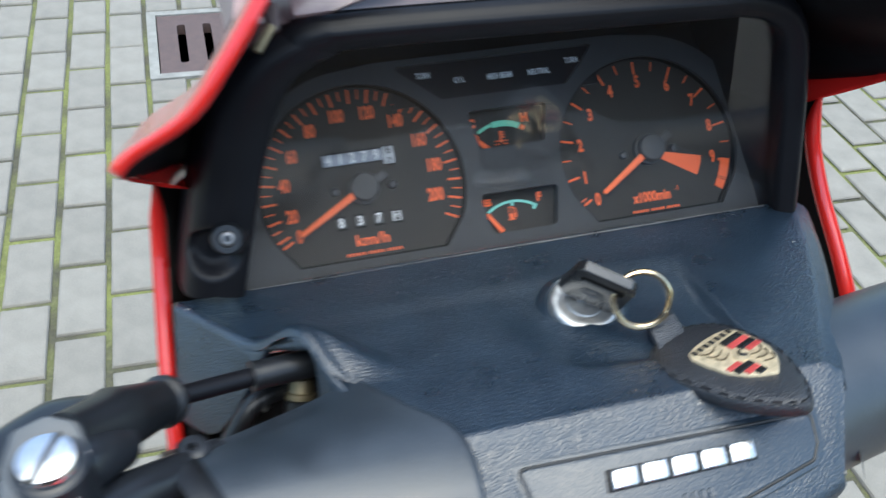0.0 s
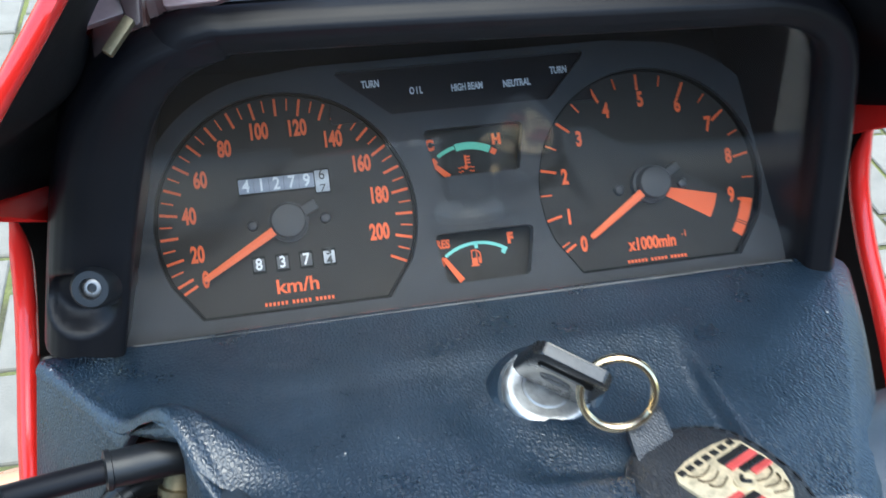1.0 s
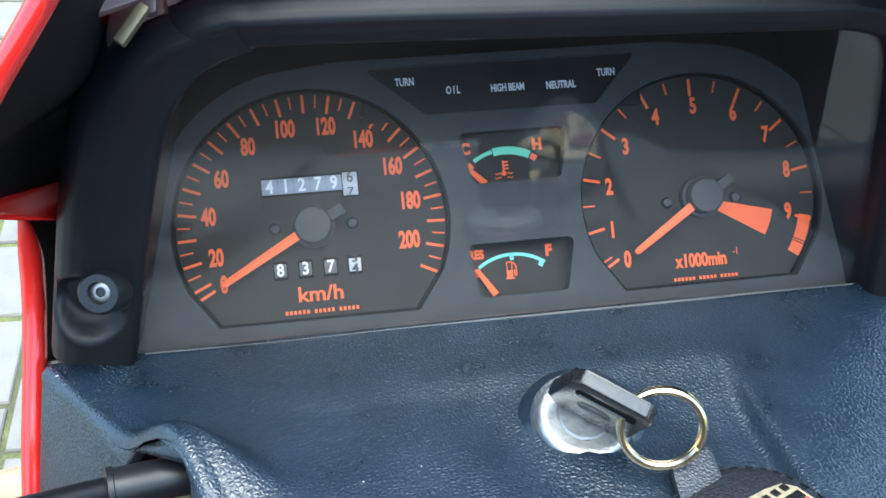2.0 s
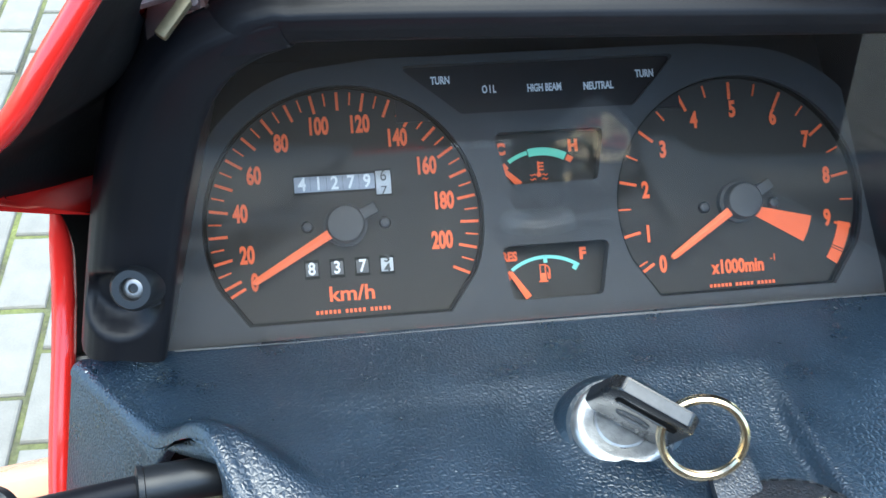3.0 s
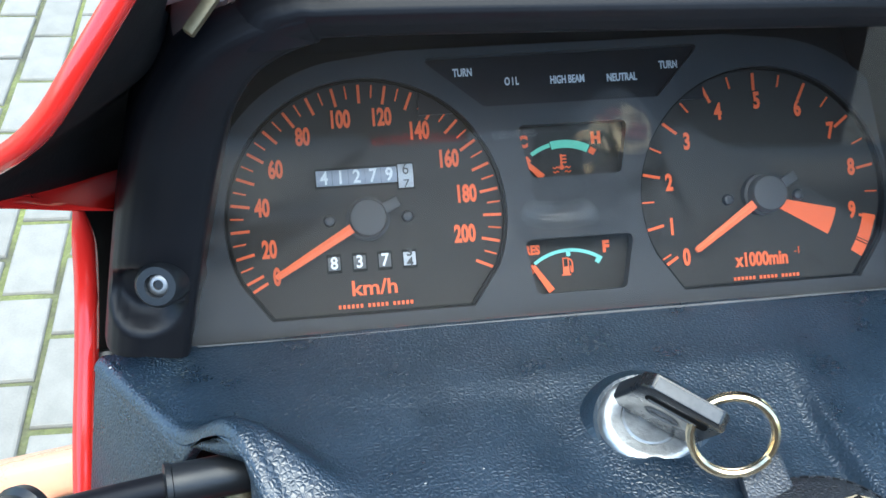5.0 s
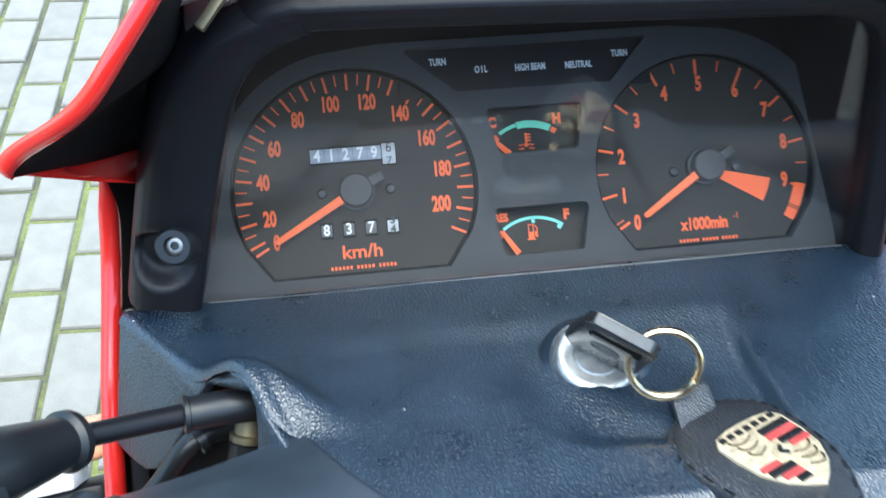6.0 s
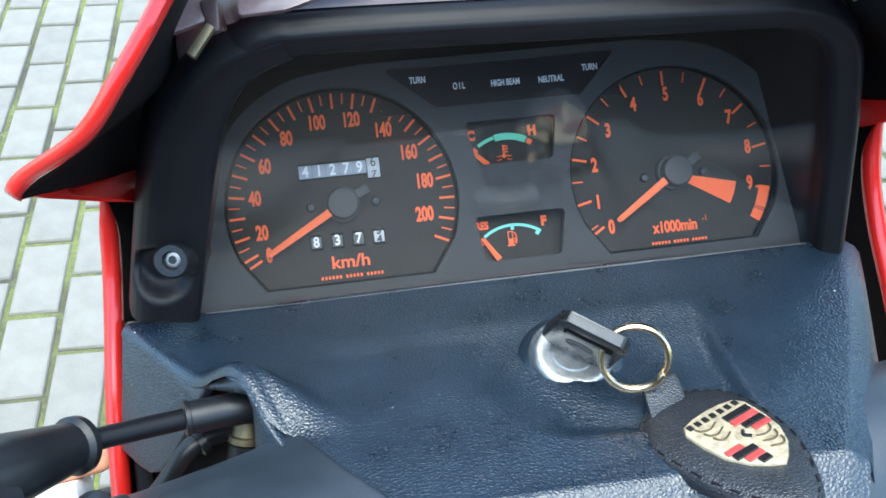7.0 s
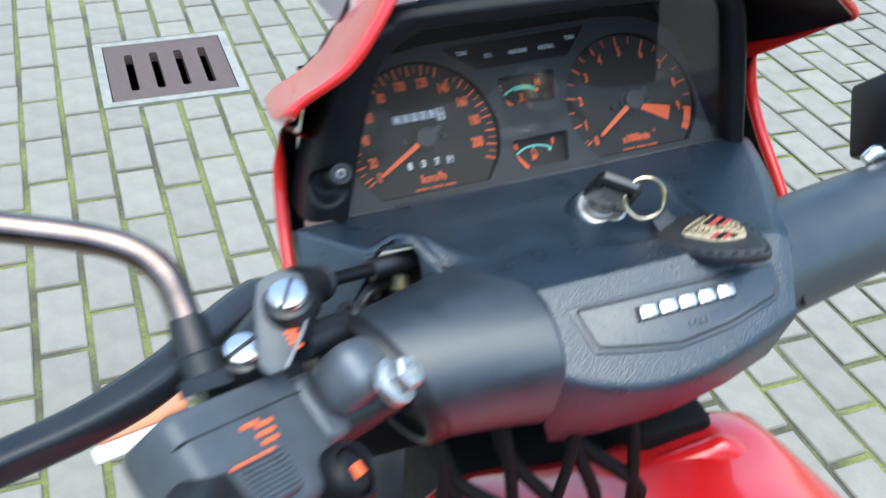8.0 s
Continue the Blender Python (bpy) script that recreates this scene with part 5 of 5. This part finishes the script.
# lever bracket with its two slotted screws
b = bmesh.new()
tube(b, [(-0.0990, -0.1180, -0.0760), (-0.1090, -0.1360, -0.0790), (-0.1270, -0.1360, -0.0905), (-0.1450, -0.1410, -0.0960)], [0.0090, 0.0105, 0.0105, 0.0095], 20, 6, flat=0.85)
bracket = part("lever_bracket", b, CAST, bike, "black cast lever bracket")
SCREW_UP = Vector((0.02, -0.80, 0.60)).normalized()
for p, r, slot in (((-0.1076, -0.1595, -0.0722), 0.0070, (0.45, 0.42, 0.79)), ((-0.1258, -0.1480, -0.0868), 0.0068, (0.90, 0.2, 0.5))):
    p = Vector(p)
    b = bmesh.new()
    turned(b, p - SCREW_UP * 0.014, p + SCREW_UP, [(0.0100, r * 0.9), (0.0112, r), (0.0130, r), (0.0138, r * 0.92), (0.0141, r * 0.6)], 28)
    c = bmesh.new()
    turned(c, p - SCREW_UP * 0.020, p + SCREW_UP, [(0, r * 1.3), (0.0160, r * 1.25), (0.0168, r * 1.1)], 28)
    part("screw_boss", c, CAST, bracket)
    head = part("screw_head", b, CHROME, bracket, "slotted chrome screw head")
    b = bmesh.new()
    sx = Vector(slot)
    sx = (sx - SCREW_UP * sx.dot(SCREW_UP)).normalized()
    box(b, (-r * 0.95, -0.0006, -0.0006), (r * 0.95, 0.0006, 0.0006), Matrix.Translation(p) @ Matrix((sx, SCREW_UP.cross(sx), SCREW_UP)).transposed().to_4x4())
    part("slot", b, DRUM_BLACK, head, smooth=0)
# small choke lever under the first screw
CHM = Matrix.Translation((0, -0.1552, -0.0800)) @ Matrix.Rotation(radians(-14), 4, "X") @ Matrix.Translation((0, 0, 0.0800))
b = bmesh.new()
plate(b, round_poly([(-0.0990, -0.0735), (-0.1010, -0.0655), (-0.1080, -0.0625), (-0.1160, -0.0650), (-0.1190, -0.0730), (-0.1225, -0.0950), (-0.1200, -0.0995), (-0.1140, -0.0985)], 0.0030), 0.0030, CHM, bevel=0.0008)
choke = part("choke_lever", b, SWITCH, bike, "black choke lever with red marks")
b = bmesh.new()
tube(b, [CHM @ Vector(p) for p in ((-0.0994, -0.0004, -0.0730), (-0.1040, -0.0006, -0.0850), (-0.1140, -0.0004, -0.0985))], 0.0008, 8, 4)
part("worn_rim", b, STEEL, choke, "edge worn to bare metal")
for k in range(6):
    b = bmesh.new()
    box(b, (-0.1135 - k * 0.0004, -0.0004, -0.0925 + k * 0.0020), (-0.1100 - k * 0.0001, 0.0004, -0.0911 + k * 0.0020), CHM @ Matrix.Translation((0.0035, 0, 0)), 0.0001, 1)
    part("mark", b, ORANGE, choke, smooth=0)
b = bmesh.new()
tube(b, [CHM @ Vector(p) for p in ((-0.1140, -0.0002, -0.0790), (-0.1085, -0.0002, -0.0805), (-0.1035, -0.0002, -0.0790))], 0.0007, 6, 5)
part("mark", b, ORANGE, choke)
b = bmesh.new()
turned(b, CHM @ Vector((-0.1052, 0.002, -0.0815)), CHM @ Vector((-0.1052, -0.01, -0.0815)), [(0, 0.0026), (0.0028, 0.0026), (0.0034, 0.0016)], 14)
part("rivet", b, CHROME, choke, "bright rivet")
# clutch lever: blade with a flat top and a deep dark front
b = bmesh.new()
keys = [(-0.1010, -0.1040, -0.0690), (-0.1130, -0.1120, -0.0705), (-0.1290, -0.1240, -0.0770), (-0.1500, -0.1420, -0.0880), (-0.1650, -0.1510, -0.0945), (-0.1830, -0.1600, -0.1000), (-0.2040, -0.1690, -0.1040), (-0.2350, -0.1820, -0.1100)]
half = [(0.0060, 0.0055), (0.0088, 0.0075), (0.0080, 0.0068), (0.0070, 0.0066), (0.0072, 0.0066), (0.0062, 0.0064), (0.0058, 0.0062), (0.0056, 0.0060)]
pts = curve_points(keys, 6)
rings = []
for i, p in enumerate(pts):
    d = (pts[min(i + 1, len(pts) - 1)] - pts[max(i - 1, 0)]).normalized()
    w = d.cross(SKY_UP).normalized()
    u = w.cross(d)
    k = min(int(i / 6), len(half) - 2)
    f = i / 6 - k
    hw, hu = (half[k][j] + (half[k + 1][j] - half[k][j]) * f for j in (0, 1))
    rings.append([p + w * hw * math.copysign(abs(math.cos(a)) ** 0.5, math.cos(a)) + u * hu * math.copysign(abs(math.sin(a)) ** 0.5, math.sin(a)) for a in (2 * math.pi * (j + 0.5) / 20 for j in range(20))])
add_rings(b, rings)
part("clutch_lever", b, CAST, bike, "black clutch lever")
b = bmesh.new()
tube(b, [(-0.1410, -0.146, -0.098), (-0.1418, -0.146, -0.082), (-0.1435, -0.145, -0.066), (-0.1462, -0.145, -0.0555), (-0.1535, -0.144, -0.0460), (-0.168, -0.143, -0.0375), (-0.1965, -0.142, -0.0270), (-0.24, -0.140, -0.012)], 0.0056, 18, 8)
stem = part("mirror_stem", b, DARKCHROME, bike, "dark brown chromed mirror stem")
b = bmesh.new()
turned(b, (-0.1410, -0.1465, -0.098), (-0.1425, -0.1455, -0.074), [(0, 0.0088), (0.012, 0.0088), (0.0125, 0.0076), (0.0130, 0.0072), (0.022, 0.0070), (0.026, 0.0062)], 20)
sleeve_nut = part("mirror_nut", b, RUBBER, stem, "black mirror lock nut")
b = bmesh.new()
turned(b, (-0.1408, -0.1466, -0.0990), (-0.1415, -0.1460, -0.0890), [(0, 0.0105), (0.0050, 0.0105), (0.0058, 0.0096)], 6)
part("hex_collar", b, CAST, stem, "worn black hex collar")
CARRY[0] = Matrix()
# clutch cable, its boot, and the wires that go through the tunnel
b = bmesh.new()
tube(b, [(-0.0160, -0.0330, -0.0655), (-0.0340, -0.0440, -0.0658), (-0.0480, -0.0490, -0.0662), (-0.0562, -0.0512, -0.0665)], [0.0054, 0.0054, 0.0053, 0.0052], 18, 6)
cable = part("clutch_cable", b, RUBBER, bike, "black clutch cable with rubber boot")
b = bmesh.new()
turned(b, (-0.0555, -0.0510, -0.0665), (-0.0600, -0.0523, -0.0666), [(0, 0.0050), (0.0004, 0.0057), (0.0018, 0.0057), (0.0022, 0.0040)], 18)
part("cable_collar", b, RUBBER, cable)
b = bmesh.new()
tube(b, [(-0.0555, -0.0510, -0.0665), (-0.0690, -0.0580, -0.0672), (-0.0840, -0.0670, -0.0680)], 0.0034, 14, 6)
part("cable_sheath", b, SATIN, cable)
b = bmesh.new()
turned(b, (-0.0850, -0.0668, -0.0684), (-0.1085, -0.1115, -0.0716), [(0, 0.0060), (0.0005, 0.0086), (0.003, 0.0088), (0.0045, 0.0074), (0.022, 0.0094), (0.030, 0.0104), (0.036, 0.0090), (0.052, 0.0078)], 28)
part("cable_boot", b, RUBBER, cable, "black rubber boot")
b = bmesh.new()
tube(b, [(-0.0330, -0.0240, -0.0740), (-0.0486, -0.0332, -0.0742), (-0.0584, -0.0374, -0.0775), (-0.0692, -0.0347, -0.0897), (-0.0790, -0.0310, -0.0985)], 0.0036, 14, 6)
loom = part("wire_loom", b, RUBBER, bike, "black wire loom")
b = bmesh.new()
turned(b, (-0.0540, -0.0358, -0.0755), (-0.0600, -0.0380, -0.0790), [(0, 0.0036), (0.0003, 0.0046), (0.0030, 0.0046), (0.0034, 0.0036)], 14)
part("loom_collar", b, RUBBER, loom)
b = bmesh.new()
turned(b, (-0.0430, -0.0332, -0.0870), (-0.0397, -0.0362, -0.0715), [(0, 0.0058), (0.0085, 0.0058), (0.0090, 0.0050)], 16)
hose = part("hose", b, RUBBER, bike, "black hose with dull brass fitting")
b = bmesh.new()
turned(b, (-0.0412, -0.0349, -0.0785), (-0.0397, -0.0362, -0.0715), [(0, 0.0052), (0.0004, 0.0060), (0.0024, 0.0060), (0.0028, 0.0048), (0.0060, 0.0044), (0.0075, 0.0044)], 12)
part("brass_fitting", b, BRASS, hose, "dull brass hose fitting")
# turn signal on the near side, low on the fairing
SIG = Matrix.Translation((-0.1980, 0.2500, -0.1330)) @ Matrix.Rotation(radians(-7), 4, "Y")
b = bmesh.new()
box(b, (-0.027, -0.010, 0.006), (0.046, 0.030, 0.030), SIG, 0.006, 3)
sig = part("turn_signal", b, AMBER, bike, "amber turn signal lens on white base")
b = bmesh.new()
box(b, (-0.028, -0.016, -0.007), (0.027, 0.020, 0.0058), SIG, 0.003, 2)
part("base", b, LENS_WHITE, sig, "white signal base")
b = bmesh.new()
box(b, (-0.010, -0.008, -0.024), (0.040, 0.030, -0.0072), SIG, 0.004, 2)
part("stalk", b, SATIN, sig, "black rubber stalk")
# far side: lever holder
b = bmesh.new()
box(b, (-0.016, -0.018, -0.026), (0.030, 0.018, 0.020), Matrix.Translation((0.2640, -0.0480, -0.0460)) @ Matrix.Rotation(radians(20), 4, "Y"), 0.004, 2)
part("brake_reservoir", b, SATIN, bike, "black brake fluid reservoir")

b = bmesh.new()
tube(b, [(0.2300, -0.0560, -0.0690), (0.2380, -0.0580, -0.0660), (0.2460, -0.0560, -0.0700)], [0.0035, 0.0045, 0.0030], 12, 5)
part("lever_pivot", b, CHROME, bike, "chrome brake lever pivot")

# ---- fuel tank ----
UNDASH = DASH.inverted()
b = bmesh.new()
rings = []
# plan depth, half width, height of the middle, height of the shoulders, underside
for y, w, mid_z, side_z, bot in ((0.000, 0.105, 0.872, 0.874, 0.800), (-0.006, 0.118, 0.888, 0.902, 0.760), (-0.016, 0.124, 0.894, 0.913, 0.720), (-0.034, 0.132, 0.900, 0.914, 0.69), (-0.070, 0.145, 0.916, 0.910, 0.68), (-0.130, 0.155, 0.936, 0.912, 0.68), (-0.220, 0.158, 0.944, 0.916, 0.68), (-0.330, 0.150, 0.930, 0.905, 0.68)):
    ring = []
    for i in range(64):
        a = 2 * math.pi * i / 64
        ca, sa = math.cos(a), math.sin(a)
        x = math.copysign(abs(ca) ** 0.55, ca) * w
        top = mid_z + (side_z - mid_z) * min(1.0, (abs(x) / w) ** 2 * 1.6)
        z = bot + (top - bot) * (0.5 + 0.5 * math.copysign(abs(sa) ** 0.5, sa))
        ring.append(UNDASH @ Vector((0.064 + x, -0.104 - 0.20 * max(0, abs(x) - 0.055) - 0.012 * math.cos(min(1.5, abs(x) / 0.05)) + y, z)))
    rings.append(ring)
add_rings(b, rings)
tank = part("fuel_tank", b, RED_DEEP, bike, "glossy red fuel tank", 70)
# raised front rim of the tank on the far side, with the black recess behind it
b = bmesh.new()
tube(b, [UNDASH @ Vector(p) for p in ((0.060, -0.142, 0.886), (0.095, -0.146, 0.892), (0.120, -0.150, 0.900), (0.132, -0.152, 0.905), (0.145, -0.160, 0.895), (0.165, -0.174, 0.884))], [0.006, 0.009, 0.009, 0.008, 0.009, 0.009], 16, 6)
part("tank_rim", b, RED_DEEP, tank, "raised red rim of the tank")
b = bmesh.new()
box(b, (0.088, -0.135, 0.86), (0.138, -0.085, 0.910), UNDASH, 0.006, 2)
part("tank_recess", b, INNER, tank, "black recess at the tank's front")
# steering head, fork and front wheel
def world_tube(keys, r, n=4, seg=20):
    bb2 = bmesh.new()
    tube(bb2, [UNDASH @ Vector(k) for k in keys], r, seg, n)
    return bb2


b = bmesh.new()
box(b, (-0.085, -0.055, 0.845), (0.205, 0.045, 0.885), UNDASH, 0.010, 3)
part("fork_yoke", b, INNER, bike, "black fork yoke")
b = bmesh.new()
box(b, (0.000, -0.125, 0.60), (0.125, 0.02, 0.850), UNDASH, 0.012, 2)
part("steering_head", b, INNER, bike, "black steering head frame")
for x in (-0.055, 0.175):
    part("fork_leg", world_tube([(x, -0.02, 0.92), (x, 0.16, 0.60), (x, 0.335, 0.29)], 0.020), CAST, bike, "black fork leg")
b = bmesh.new()
prof = [(0.225, -0.045), (0.275, -0.055), (0.300, -0.035), (0.306, 0.0), (0.300, 0.035), (0.275, 0.055), (0.225, 0.045)]
add_rings(b, [[UNDASH @ Vector((0.06 + o, 0.335 + r * math.cos(t), 0.306 + r * math.sin(t))) for r, o in prof] for t in (2 * math.pi * i / 48 for i in range(49))], close=True, caps=(False, False))
wheel = part("front_wheel", b, RUBBER, bike, "front wheel with black tyre")
b = bmesh.new()
turned(b, UNDASH @ Vector((0.015, 0.335, 0.306)), UNDASH @ Vector((0.105, 0.335, 0.306)), [(0, 0.04), (0.02, 0.20), (0.0, 0.228), (0.09, 0.228), (0.07, 0.20), (0.09, 0.04)], 48)
part("rim", b, STEEL, wheel, "cast alloy rim")
b = bmesh.new()
cyl(b, UNDASH @ Vector((-0.07, 0.335, 0.306)), UNDASH @ Vector((0.19, 0.335, 0.306)), 0.012)
part("axle", b, STEEL, wheel)
# cables under the cowl
for i in range(9):
    b = bmesh.new()
    x = -0.055 + i * 0.0135
    k = (i * 7 % 5) * 0.006
    tube(b, [(x, -0.070 + k, -0.120), (x + 0.006 - k, -0.065 + k, -0.165), (x - 0.004 + k, -0.030, -0.210), (x + 0.01, 0.02 + k, -0.250)], 0.0030 + k * 0.05, 10, 5)
    part("control_cable", b, INNER, bike, "black control cable")

# ---- drain ----
drain = empty_thing("drain_grate", Matrix.Translation((0.037, 2.140, 0)), "brown cast iron drain grate in pale concrete frame", "drain")
b = bmesh.new()
outer, inner = round_poly([(-0.195, -0.192), (0.195, -0.192), (0.195, 0.192), (-0.195, 0.192)], 0.006, 2), [(-0.170, -0.168), (0.170, -0.168), (0.170, 0.168), (-0.170, 0.168)]
plate(b, outer, 0.05, Matrix.Rotation(radians(-90), 4, "X") @ Matrix.Translation((0, 0, 0)), [inner])
part("frame", b, CONCRETE, drain, "pale worn concrete frame", 30)
b = bmesh.new()
slots = [round_poly([(x - 0.0115, -0.112), (x + 0.0115, -0.112), (x + 0.0115, 0.106), (x - 0.0115, 0.106)], 0.010) for x in (-0.103, -0.032, 0.037, 0.106)]
plate(b, [(-0.167, -0.165), (0.167, -0.165), (0.167, 0.165), (-0.167, 0.165)], 0.03, Matrix.Rotation(radians(-90), 4, "X") @ Matrix.Translation((0, 0.003, 0)), slots)
part("grate", b, BROWN_IRON, drain, "brown iron plate with four slots", 30)
# floor under the slots; the pit's shade is put into its near-black colour
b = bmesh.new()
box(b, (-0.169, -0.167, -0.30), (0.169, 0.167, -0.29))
part("pit_floor", b, PIT_SHADE, drain)

# ---- unseen wall added behind the rider's place, to darken the lens reflection ----
b = bmesh.new()
box(b, (-4.0, -2.06, 0.0), (1.32, -1.90, 1.60), bevel=0.01)
wall_back = new("reflection_wall", finish(b, DARKWALL, 30))
tagged(wall_back, "low dark brown wall, added out of view to darken the lens reflection", "wall", kind="structure")

# ---- pavers ----
shapes = []
for k in range(5):
    vs, fs = paver_shape(0.0880, 0.1865, k)
    me = bpy.data.meshes.new("paver")
    me.from_pydata(vs, [], fs)
    me.materials.append(PAVER)
    shapes.append(me)
rnd = random.Random(7)
for x, y in paver_places(*NEAR):
    ob = new("paver", shapes[rnd.randrange(5)])
    ob.location = (x + rnd.uniform(-0.0012, 0.0012), y + rnd.uniform(-0.002, 0.002), rnd.uniform(-0.0015, 0.0015))
    ob.rotation_euler = (rnd.uniform(-0.006, 0.006), rnd.uniform(-0.006, 0.006), rnd.uniform(-0.008, 0.008))
    ob.parent = ground
# pavers cut to fit round the drain
for k in range(3, 7):
    shift = 0.0 if k % 2 == 0 else LONG / 2
    for n in range(-4, 6):
        y0 = GRID_Y + shift + n * LONG
        for a, c in ((y0, min(y0 + LONG, 1.944)), (max(y0, 2.336), y0 + LONG)):
            if c - a > 0.02 and (y0 < 2.336 and y0 + LONG > 1.944):
                ob = new("paver", shapes[(k + n) % 5])
                ob.location, ob.scale = (GRID_X + (k + 0.5) * PITCH, (a + c) / 2, 0), (1, (c - a) / LONG, 1)
                ob.parent = ground
vs_all, fs_all = [], []
for x, y in paver_places(-6.5, 7.0, -6.0, 8.0):
    if NEAR[0] <= x < NEAR[1] and NEAR[2] <= y < NEAR[3]:
        continue
    vs, fs = paver_shape(0.0880, 0.1865, rnd.randrange(5))
    base, dz = len(vs_all), rnd.uniform(-0.0015, 0.0015)
    vs_all += [(a + x, c + y, d + dz) for a, c, d in vs[8:]]
    fs_all += [tuple(i - 8 + base for i in f) for f in fs if min(f) >= 8]
me = bpy.data.meshes.new("pavers")
me.from_pydata(vs_all, [], fs_all)
me.materials.append(PAVER)
rest = new("paving_field", me)
rest.parent = ground
tagged(rest, "grey concrete pavers farther off", kind="stuff")
